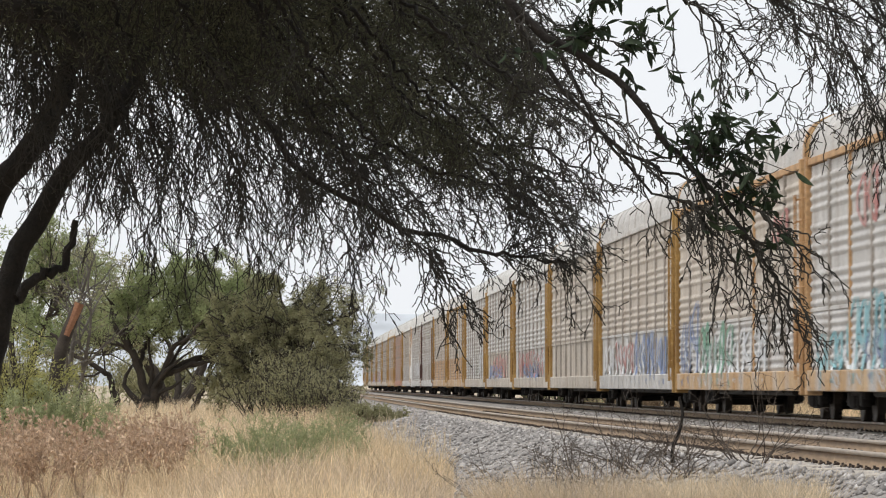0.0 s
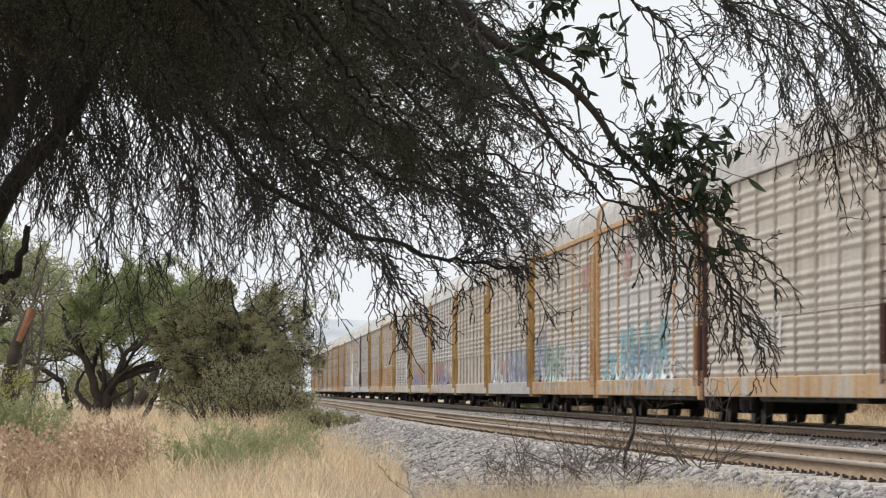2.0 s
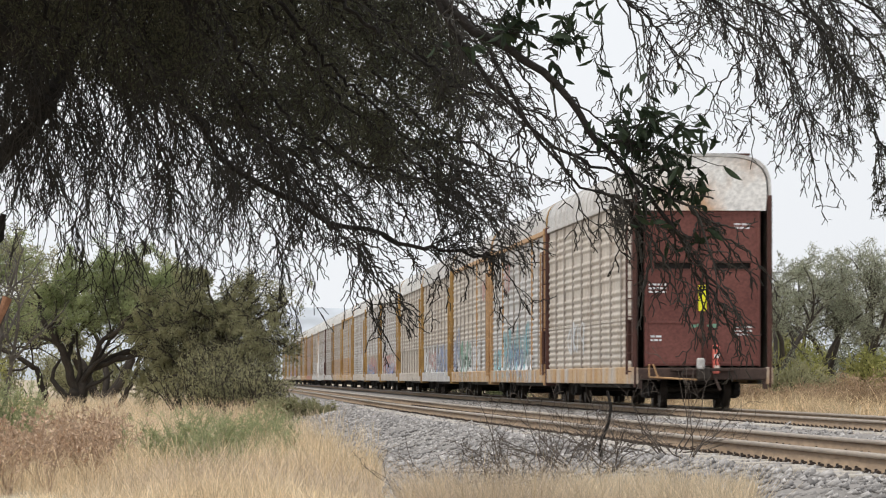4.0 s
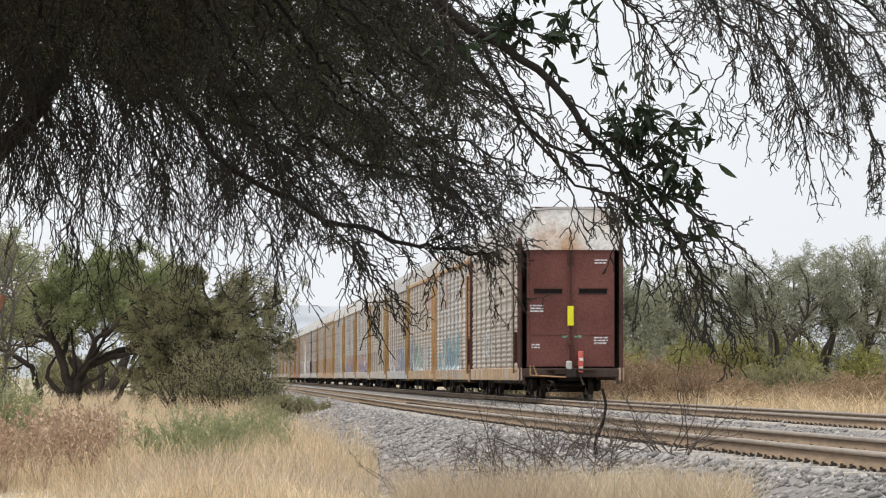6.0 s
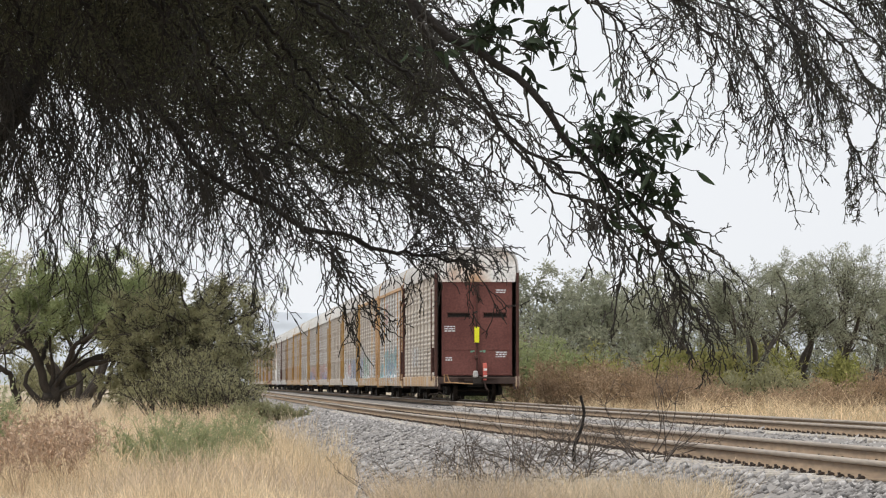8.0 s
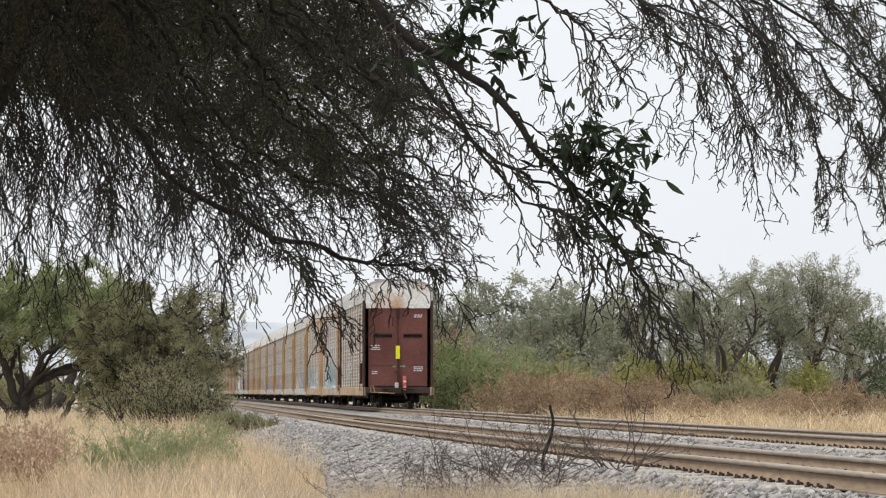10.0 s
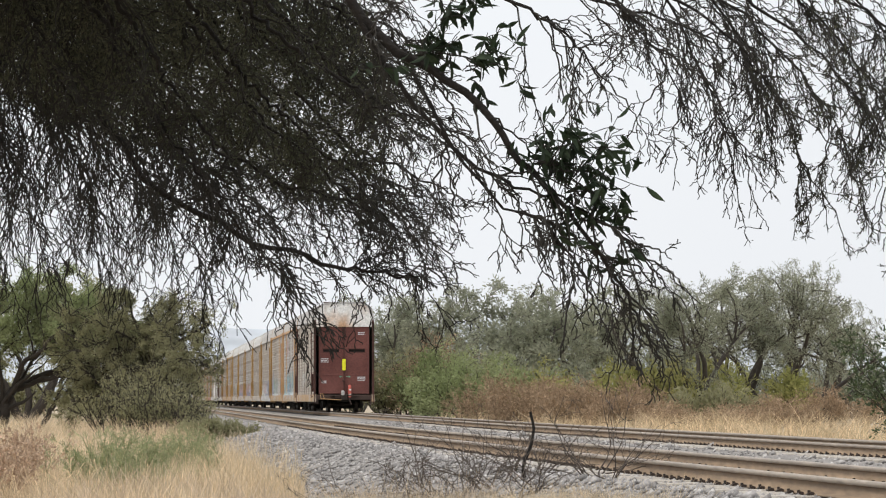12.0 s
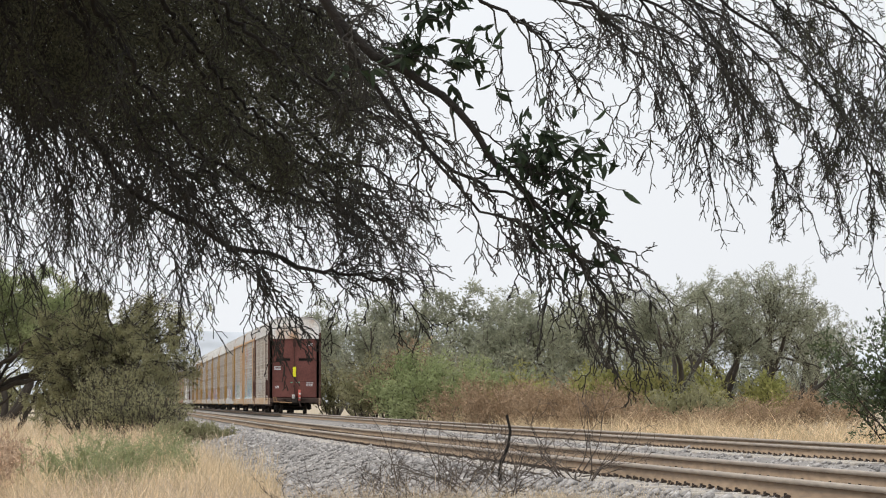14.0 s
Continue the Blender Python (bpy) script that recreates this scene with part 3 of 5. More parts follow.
def graffiti(car, strokes, rng):
    """Sprayed patches: rows of loose rounded letter strokes on the side wall. Rows: from, to, bottom, top, paint."""
    for y0, y1, z0, z1, paint in strokes:
        bm = bmesh.new()

        def stroke(path, width):
            """A rounded sprayed band along (run, height) points, over the wall or the sill below it."""
            left, right = [], []
            for i, (u, z) in enumerate(path):
                t = i / (len(path) - 1)
                q = width * min(1.0, 0.35 + 2.2 * math.sqrt(max(t * (1 - t), 0)))
                (ua, za), (ub, zb) = path[max(i - 1, 0)], path[min(i + 1, len(path) - 1)]
                n = math.hypot(ub - ua, zb - za) or 1.0
                for side, k in ((left, -1), (right, 1)):
                    zz = max(z + k * q * 0.3 * (ub - ua) / n, 0.57)
                    side.append(bm.verts.new((-HALF - (0.09 if zz < SILL + 0.03 else 0.036), u - k * q * (zb - za) / n, zz)))
            for i in range(len(path) - 1):
                bm.faces.new((left[i], left[i + 1], right[i + 1], right[i]))

        y = y0
        while y < y1:                                                   # letters of an upright, a bowl and a cross stroke
            w, h = rng.uniform(0.9, 1.7), (z1 - z0) * rng.uniform(0.75, 1.0)
            z = z0 + rng.uniform(0, 0.15) * (z1 - z0)
            lean, r = rng.uniform(-0.3, 0.3), rng.uniform(0.12, 0.22)
            stroke([(y + lean * t + 0.05 * math.sin(5 * t), z + h * t) for t in (0, 0.12, 0.3, 0.5, 0.7, 0.88, 1)], r)
            e = rng.choice((0.0, 0.4))
            stroke([(y + 0.1 + w * 0.7 * math.sin(math.pi * t), z + h * (e + (1 - e) * t)) for t in (0, 0.1, 0.25, 0.4, 0.6, 0.75, 0.9, 1)], r * 0.9)
            if rng.random() < 0.6:
                stroke([(y + w * t, z + h * (0.3 + 0.25 * t)) for t in (0, 0.2, 0.5, 0.8, 1)], r * 0.8)
            y += w * rng.uniform(0.9, 1.3)
        part("graffiti", bm, M[paint], car, {"teal": "teal sprayed graffiti", "blue": "blue sprayed graffiti", "pink": "faded red sprayed graffiti",
                                              "green": "green sprayed graffiti", "spray_white": "white sprayed graffiti"}[paint])["kind"] = "stuff"


def make_car(label, wall, low, post, front_post, sill, roof, arch, bars=(), sprays_=(), rear_car=False, seed=0):
    """One car. Local y runs forward from its rear end, z from the rail tops; the near side is at -x."""
    rng = random.Random(seed)
    car = thing("autorack_car", label, "railway car", "cars of the train")
    flat = seed not in (3, 4, 5, 6, 10)
    up, lo = panel_meshes(M[wall], M[low], (wall, low, flat), flat)
    step = (CAR - 2 * END) / BAYS
    for k in range(BAYS):
        y = END + step * (k + 0.5)
        link("upper_panel", up, None, car).location = (0, y, 0)
        link("lower_panel", lo, None, car).location = (0, y, 0)
    for k in range(1, BAYS):                                            # thin posts between the bays
        bm = bmesh.new()
        box(bm, (-HALF - 0.055, END + step * k - 0.06, SILL), (-HALF + 0.05, END + step * k + 0.06, TOP), 0.008)
        part("side_post", bm, M[post] if k in bars else M["post_grey"], car, "painted upright bar" if k in bars else "")
    bm = bmesh.new()                                                     # belt rail and top chord
    box(bm, (-HALF - 0.03, END, BELT - 0.035), (-HALF + 0.06, CAR - END, BELT + 0.035), 0.008)
    part("belt_rail", bm, M[low], car)
    bm = bmesh.new()
    box(bm, (-HALF - 0.07, 0.05, TOP - 0.01), (-HALF + 0.06, CAR - 0.05, TOP + 0.12), 0.015)
    part("top_chord", bm, M[post if bars else roof], car)
    bm = bmesh.new()                                                     # far wall and inner dark core
    box(bm, (HALF - 0.06, 0.1, SILL), (HALF, CAR - 0.1, TOP + 0.05))
    part("far_wall", bm, M[wall], car)
    bm = bmesh.new()
    box(bm, (-HALF + 0.07, 0.35, SILL + 0.02), (-HALF + 0.10, CAR - 0.35, TOP))
    part("inner_lining", bm, M["black"], car)
    for s, nm in ((-1, "side_sill"), (1, "side_sill")):
        bm = bmesh.new()
        box(bm, (s * HALF - 0.09, 0.02, 0.56), (s * HALF + 0.07, CAR - 0.02, SILL), 0.02)
        for k in range(BAYS * 2):
            yy = 0.8 + k * (CAR - 1.6) / (BAYS * 2 - 1)
            box(bm, (s * HALF - 0.10, yy - 0.05, 0.58), (s * HALF + 0.085, yy + 0.05, SILL - 0.03))
        part(nm, bm, M[sill], car, "painted side sill")
    bm = bmesh.new()
    box(bm, (-1.35, 0.15, 0.90), (1.35, CAR - 0.15, 0.945))
    box(bm, (-0.3, 0.6, 0.55), (0.3, CAR - 0.6, 0.90), 0.03)
    # added black belly, stands for shade and clutter between the trucks
    box(bm, (-1.15, 6.0, 0.46), (1.0, CAR - 6.0, 0.91), 0.05)
    for yy in (2.2, CAR - 3.6):                                          # brake gear between the axles
        box(bm, (-0.62, yy, 0.20), (0.62, yy + 1.4, 0.58), 0.03)
    for yy in (7.5, 11.0, 15.5, 19.0):
        box(bm, (-1.2, yy, 0.5), (-0.75, yy + 1.3, 0.85), 0.05)
    part("underframe", bm, M["black"], car, "black steel underframe with an added belly that darkens the gap")
    for y0, mt in ((0.0, post), (CAR - END, front_post)):                # end posts, near and far side
        for s in (-1, 1):
            bm = bmesh.new()
            a, b = sorted((s * (HALF + (0.03 if rear_car and y0 == 0 else 0.11)), s * (HALF - (0.02 if rear_car and y0 == 0 else 0.20))))
            box(bm, (a, y0, 0.48), (b, y0 + END * 0.55, TOP + 0.16), 0.02)
            box(bm, (s * HALF - 0.06, y0 + 0.02, SILL), (s * HALF + 0.05, y0 + END, TOP + 0.1), 0.01)
            p = part("end_post", bm, M[mt], car, "painted end post")
            if s < 0:
                bm = bmesh.new()
                for i in range(9):
                    z = 0.85 + i * 0.42
                    rod(bm, (-HALF - 0.18, y0 + 0.04, z), (-HALF - 0.18, y0 + END - 0.04, z), 0.014, 6)
                    for e in (0.05, END - 0.05):
                        rod(bm, (-HALF - 0.18, y0 + e, z), (-HALF - 0.04, y0 + e, z), 0.012, 6)
                for e in (0.05, END - 0.05):
                    rod(bm, (-HALF - 0.18, y0 + e, 0.78), (-HALF - 0.18, y0 + e, 4.3), 0.016, 6)
                part("ladder", bm, M[mt], p, "steel ladder rungs")
                bm = bmesh.new()
                box(bm, (-HALF - 0.16, y0 + END, 1.1), (-HALF - 0.02, y0 + END + 0.35, 2.05), 0.03)
                part("brake_box", bm, M[mt], p)
    outer, inner = roof_outline(), roof_outline(0.05)
    bm = bmesh.new()
    prism(bm, outer + inner[::-1], 0.30, CAR - 0.30)
    for k in range(1, 12):
        yy = 0.3 + k * (CAR - 0.6) / 12
        o2 = [(x * 1.006, z + 0.018) for x, z in outer]
        prism(bm, o2 + inner[::-1], yy - 0.04, yy + 0.04)
    part("roof", bm, M[roof], car, "arched pale steel roof")
    for y0 in (0.0, CAR - 0.30):
        bm = bmesh.new()
        big = [(x * 1.008, z + 0.02) for x, z in outer]
        prism(bm, big + inner[::-1], y0, y0 + 0.297)
        part("roof_arch", bm, M[arch], car, "painted end arch of the roof")
    # end doors
    for y0, s in ((0.16, 1), (CAR - 0.16, -1)):
        if not rear_car or s < 0:
            bm = bmesh.new()
            prism(bm, [(-1.40, SILL)] + [(x * 0.97, z - 0.04) for x, z in roof_outline(0.05)][::-1] + [(1.40, SILL)], y0, y0 + s * 0.06)
            part("end_door", bm, M["dust_red" if wall == "dust_red" else "galv_warm"], car)
    if rear_car:
        rear_end(car)
    for yy in (0.0, CAR):
        s = -1 if yy == 0 else 1
        bm = bmesh.new()
        rod(bm, (0, yy - s * 0.2, 0.80), (0, yy + s * 0.16, 0.80), 0.10, 10)
        box(bm, (-0.16, min(yy, yy + s * 0.24), 0.64), (0.16, max(yy, yy + s * 0.24), 0.96), 0.05)
        part("coupler", bm, M["wheel"], car, "worn steel coupler")
    add_truck(car, 2.9)
    add_truck(car, CAR - 2.9)
    if sprays_:
        graffiti(car, sprays_, rng)
    return car


def rear_end(car):
    """The closed rear end of the last car."""
    bm = bmesh.new()
    prism(bm, [(-1.46, 4.56)] + [(x * 0.975, z - 0.01) for x, z in roof_outline(0.05)][::-1] + [(1.46, 4.56)], 0.03, 0.16)
    part("end_hood", bm, M["white"], car, "rust-stained white end hood")
    bm = bmesh.new()
    box(bm, (-1.1, 0.02, CREST - 0.035), (1.1, 0.08, CREST + 0.02))
    for s in (-1, 1):
        box(bm, (s * 1.32 - 0.03, 0.12, SILL), (s * 1.32 + 0.03, 0.3, TOP))
    part("end_frame", bm, M["dark_maroon"], car)
    for s in (-1, 1):
        bm = bmesh.new()
        x0, x1 = sorted((s * 0.012, s * 1.34))
        z0, z1 = 3.22, 3.36
        a, b = sorted((s * 0.26, s * 1.12))
        box(bm, (x0, 0.10, 0.98), (x1, 0.15, z0))                      # a leaf with an open slot
        box(bm, (x0, 0.10, z1), (x1, 0.15, 4.56))
        box(bm, (x0, 0.10, z0), (a, 0.15, z1))
        box(bm, (b, 0.10, z0), (x1, 0.15, z1))
        for e in (s * 0.06, s * 1.30):
            box(bm, (e - 0.035, 0.075, 0.98), (e + 0.035, 0.102, 4.55), 0.01)
        for zz in (1.0, 1.95, 4.48):
            box(bm, (x0 + 0.02, 0.085, zz), (x1 - 0.02, 0.102, zz + 0.06), 0.01)
        leaf = part("end_door", bm, M["maroon"], car, "oxide red folding end door")
        # black plate behind the opening, in place of the dark interior
        bm = bmesh.new()
        box(bm, (a, 0.20, z0 - 0.05), (b, 0.22, z1 + 0.05))
        part("slot", bm, M["black"], leaf, "black plate for the dark inside the open slot")
        bm = bmesh.new()
        box(bm, (a - 0.03, 0.088, z0 - 0.04), (b + 0.03, 0.102, z0 - 0.005))
        box(bm, (a - 0.03, 0.088, z1 + 0.005), (b + 0.03, 0.102, z1 + 0.04))
        part("slot_frame", bm, M["dark_maroon"], leaf)
        bm = bmesh.new()                                                # worn stencilled lines
        rows = [(-1.24, -0.84, 2.66, 3), (-1.2, -0.95, 1.55, 2)] if s < 0 else [(0.72, 1.14, 1.68, 3), (0.74, 1.12, 4.14, 2), (0.72, 1.16, 4.70, 2)]
        for u0, u1, zz, n in rows:
            for i in range(n):
                z = zz + i * 0.085
                u = u0
                while u < u1 - 0.04:
                    w = 0.05 + 0.05 * ((i * 7 + int(u * 50)) % 3)
                    box(bm, (u, 0.092, z), (min(u + w, u1), 0.099, z + 0.045))
                    u += w + 0.025
        part("stencil", bm, M["spray_white"], leaf, "small worn white lettering bars")["kind"] = "stuff"
    bm = bmesh.new()
    box(bm, (-0.025, 0.05, 0.95), (0.025, 0.10, 4.60), 0.008)
    box(bm, (-0.09, 0.03, 4.05), (-0.03, 0.10, 4.62), 0.02)
    box(bm, (0.03, 0.03, 4.05), (0.09, 0.10, 4.62), 0.02)
    rod(bm, (0, 0.04, 1.05), (0, 0.04, 2.1), 0.025, 8)
    box(bm, (-0.10, 0.0, 1.62), (0.04, 0.08, 1.75), 0.02)
    part("lock_bar", bm, M["dark_maroon"], car, "dark lock bar")
    bm = bmesh.new()
    box(bm, (-0.10, 0.015, 2.24), (0.09, 0.035, 2.84), 0.006)
    part("marker", bm, M["marker_yellow"], car, "bright yellow reflective marker")
    bm = bmesh.new()
    box(bm, (0.22, -0.10, 0.80), (0.38, 0.0, 1.46), 0.03)
    lamp = part("end_device", bm, M["marker_red"], car, "faded red end-of-train device")
    for z in (0.9, 1.16):
        bm = bmesh.new()
        box(bm, (0.25, -0.112, z), (0.37, -0.10, z + 0.09))
        part("band", bm, M["white"], lamp, "white band")
    bm = bmesh.new()
    for i in range(5):
        y = -0.25 + 0.12 * i
        box(bm, (y, 0.092, 1.86 + 0.02 * (i % 2)), (y + 0.10, 0.098, 1.93 + 0.03 * (i % 3)))
    part("graffiti", bm, M["green"], car, "small green spray mark")
    bm = bmesh.new()                                                    # end sill, steps, hoses
    box(bm, (-1.5, 0.02, 0.66), (1.5, 0.25, 0.93), 0.03)
    box(bm, (-0.75, -0.12, 0.86), (0.75, 0.05, 0.93), 0.015)
    box(bm, (-0.5, -0.10, 0.76), (-0.12, 0.05, 0.90), 0.02)
    for s in (-1, 1):
        box(bm, (s * 1.45 - 0.05, 0.05, 0.45), (s * 1.45 + 0.05, 0.15, 0.9), 0.01)
    rod(bm, (0.25, -0.05, 0.75), (0.38, -0.18, 0.42), 0.03, 8)
    part("end_sill", bm, M["end_grime"], car, "grimy brown end sill")
    bm = bmesh.new()
    rod(bm, (-1.25, -0.08, 0.72), (-0.15, -0.08, 0.66), 0.022, 8)
    rod(bm, (-1.25, -0.08, 0.72), (-1.25, -0.08, 1.02), 0.022, 8)
    rod(bm, (-1.05, -0.08, 0.72), (-1.15, 0.02, 1.02), 0.022, 8)
    part("uncoupling_lever", bm, M["ochre"], car, "bent orange uncoupling lever")
    bm = bmesh.new()
    box(bm, (-0.16, -0.30, 0.90), (0.02, -0.05, 1.16), 0.05)
    part("coupler_head", bm, M["galv"], car, "bare metal coupler head")


def make_train():
    g, w = "galv", "galv_warm"
    kinds = [
        ("last car carrier, dusty grey ribbed sides, oxide red rear doors", w, w, "dark_maroon", "dark_maroon", "patchy", "galv", "galv", (), ((14.5, 16.5, 1.25, 2.15, "spray_white"), (17.5, 19.5, 1.25, 2.1, "spray_white")), True),
        ("grey car carrier with peeling orange posts and teal graffiti", g, g, "ochre", "ochre", "patchy", "galv", "yellow", (2, 7), ((8, 21, 0.6, 2.3, "teal"), (6, 24, 0.58, 1.5, "spray_white"), (11, 19, 0.7, 1.7, "blue"), (22, 25, 0.6, 1.6, "teal"), (17.5, 19.5, 3.4, 4.4, "pink")), False),
        ("grey car carrier with ochre posts and pale graffiti", w, g, "ochre", "yellow", "patchy", "galv", "ochre", (3,), ((14, 21, 0.6, 2.0, "green"), (7, 25, 0.6, 1.8, "spray_white"), (22, 26, 0.6, 2.4, "blue"), (3, 6, 3.4, 4.2, "pink")), False),
        ("grey car carrier with faded yellow posts and blue graffiti", w, g, "yellow", "yellow", "galv", "galv", "galv", (), ((3, 13, 0.6, 2.0, "blue"), (10, 25, 0.6, 1.9, "spray_white"), (14, 22, 0.9, 1.9, "pink")), False),
        ("dusty car carrier with faded yellow posts", w, w, "yellow", "yellow", "galv_warm", "roof", "yellow", (), (), False),
        ("grey car carrier with faded yellow posts and red graffiti", g, g, "yellow", "yellow", "galv_warm", "roof", "galv", (), ((5, 23, 0.9, 2.0, "pink"), (8, 20, 0.8, 1.5, "blue"), (3, 12, 1.2, 2.0, "spray_white")), False),
        ("grey car carrier with faded yellow posts and white roof", g, w, "yellow", "yellow", "galv_warm", "roof", "roof", (), ((7, 21, 0.9, 1.9, "pink"), (12, 24, 0.8, 1.5, "blue")), False),
        ("pale car carrier with yellow posts and roof arch", g, g, "yellow", "yellow", "galv_warm", "roof", "yellow", (), ((5, 10, 1.2, 2.4, "spray_white"),), False),
        ("ochre-tinted car carrier with yellow posts", w, "ochre", "yellow", "yellow", "patchy", "roof", "yellow", (4,), (), False),
        ("dusty car carrier with ochre lower panels", w, "ochre", "yellow", "yellow", "patchy", "roof", "roof", (), (), False),
        ("grey car carrier with dark posts", g, g, "dark_maroon", "dark_maroon", "galv", "roof", "roof", (), (), False),
        ("pale car carrier with white end posts", g, g, "white", "white", "galv", "roof", "roof", (), ((6, 20, 1.2, 2.4, "spray_white"),), False),
        ("grey car carrier with ochre posts and pale roof", w, g, "yellow", "yellow", "galv", "roof", "roof", (), (), False),
        ("red-brown car carrier with pale roof", "dust_red", "dust_red", "yellow", "yellow", "dust_red", "roof", "roof", (), (), False),
    ]
    made = []
    for i in range(20):
        k = kinds[i] if i < len(kinds) else kinds[4 + i % 5]
        made.append(make_car(*k, seed=i))
    return made


def car_pose(i, t):
    y0 = REAR + SPEED * t + PITCH * i
    y1 = y0 + CAR
    x0, x1 = FAR + float(bend(y0)), FAR + float(bend(y1))
    return pose(x0, y0, RAIL, 0, 0, -math.degrees(math.atan2(x1 - x0, y1 - y0)))


def wheel_rows(e):
    """The rolling of a wheelset in its truck, a row for every thirtieth of a second."""
    turn = math.degrees(SPEED / FPS / 0.422)
    return [(k / FPS, pose(0, e, 0.422, -turn * k % 360)) for k in range(int(SECONDS * FPS) + 1)]


# ---- vegetation of the field ----
def patch(rng, n, ymin, ymax, amin, amax, power=1.0):
    y = ymin + (ymax - ymin) * rng.random(n) ** power
    x = rng.uniform(amin, amax, n) * y / 1000
    return x, y


def make_grass():
    rng = np.random.default_rng(11)
    x, y = patch(rng, 116000, 53, 200, -60, 64, 1.2)
    o = x - NEAR - bend(y)
    keep = (o < -3.6) | ((o < -2.8) & (rng.random(len(o)) < 0.15))
    x, y = x[keep], y[keep]
    lump = np.sin(x * 1.3 + y * 0.21) + np.sin(x * 0.6 - y * 0.35 + 1.0) + np.sin(y * 0.9)
    z = ground_at(x, y)
    hgt = 0.27 + 0.16 * lump
    v, f = blades(x, y, z - 0.02, rng, np.clip(hgt, 0.06, 0.8), 0.0066, 0.8)
    me = quads("dry_grass", v, f)
    tagged(link("dry_grass", me, M["straw"]), "waist-high dry straw-coloured grass in the field", "grass", kind="stuff")
    x, y = patch(rng, 16000, 60, 170, -60, 62, 1.1)
    o = x - NEAR - bend(y)
    lump = np.sin(x * 2.1 + y * 0.17) + np.sin(x * 0.8 - y * 0.5)
    keep = (o < -4.0) & (lump > -0.2)
    x, y = x[keep], y[keep]
    v, f = blades(x, y, ground_at(x, y) - 0.02, rng, 0.55, 0.0035, 0.75, 0.8)
    tagged(link("seeding_grass", quads("seeding_grass", v, f), M["straw_far"]), "taller pale seeding grass stalks in the field", "grass", kind="stuff")
    # a denser tuft band close before the camera, at the foot of the ballast
    x, y = patch(rng, 16000, 34, 52, 68, 140)
    o = x - NEAR - bend(y)
    keep = o < -2.2
    x, y = x[keep], y[keep]
    top = EYE[2] - 0.0185 * y
    z = ground_at(x, y)
    lump = 0.86 + 0.10 * np.sin(x * 4.1 + 0.6) + 0.08 * np.sin(x * 9.7 + y * 0.8) + 0.06 * np.sin(x * 21 + 2)
    v, f = blades(x, y, z - 0.02, rng, np.clip((top - z) * lump, 0.1, 1.2), 0.0036, 0.75)
    tagged(link("grass_tufts", quads("grass_tufts", v, f), M["straw"]), "tall pale dry grass tufts beside the ballast", "grass", kind="stuff")
    # the strip beyond the tracks
    x, y = patch(rng, 95000, 60, 330, 90, 240)
    o = x - NEAR - bend(y)
    lump = np.sin(x * 1.1 + y * 0.31) + np.sin(x * 0.7 - y * 0.22 + 2) + 0.7 * np.sin(x * 3.1 + y * 0.13)
    keep = (o > 8.6) & (o < 16.5) & (rng.random(len(o)) < np.clip(0.5 + 0.45 * lump, 0.08, 1))
    x, y, lump = x[keep], y[keep], lump[keep]
    v, f = blades(x, y, ground_at(x, y) - 0.02, rng, np.clip(0.34 + 0.22 * lump, 0.10, 0.95), 0.013, 1.6)
    tagged(link("far_grass", quads("far_grass", v, f), M["straw_far"]), "dry tan grass along the far side of the track", "grass", kind="stuff")


def make_weeds():
    """Rust-brown dead weeds with seed heads."""
    rng = np.random.default_rng(21)
    for k in range(34):
        d = rng.uniform(58, 84)
        a = rng.uniform(-27, 14)
        x, y = a * d / 1000, d
        base = (x, y, float(ground_at(x, y)))
        root = thing("dead_weed", "rust-brown dead weed with seed heads in the grass", "weed", "dead weeds", at=base)
        out = []
        for s in range(9):
            an = rng.uniform(0, 6.28)
            grow((0, 0, -0.03), (math.cos(an) * 0.45, math.sin(an) * 0.45, 1), rng.uniform(0.6, 1.05), 0.007,
                 [(6, 0.10, 0.05, 5, 0.35, 0.6, 0.35), (3, 0.2, 0.1, 0, 0, 0, 0)], rng, out)
        v, f = tubes([(p, r) for lv, p, r in out], 3, least=0.004)
        link("stalks", quads("stalks", v, f), M["weed"], root)
        pts, ways = along([p[len(p) // 2:] for lv, p, r in out], rng, 420)
        v, f = sprays(pts, ways, rng, 0.07, 0.03)
        link("seed_heads", quads("seed_heads", v, f), M["weed"], root)["kind"] = "stuff"


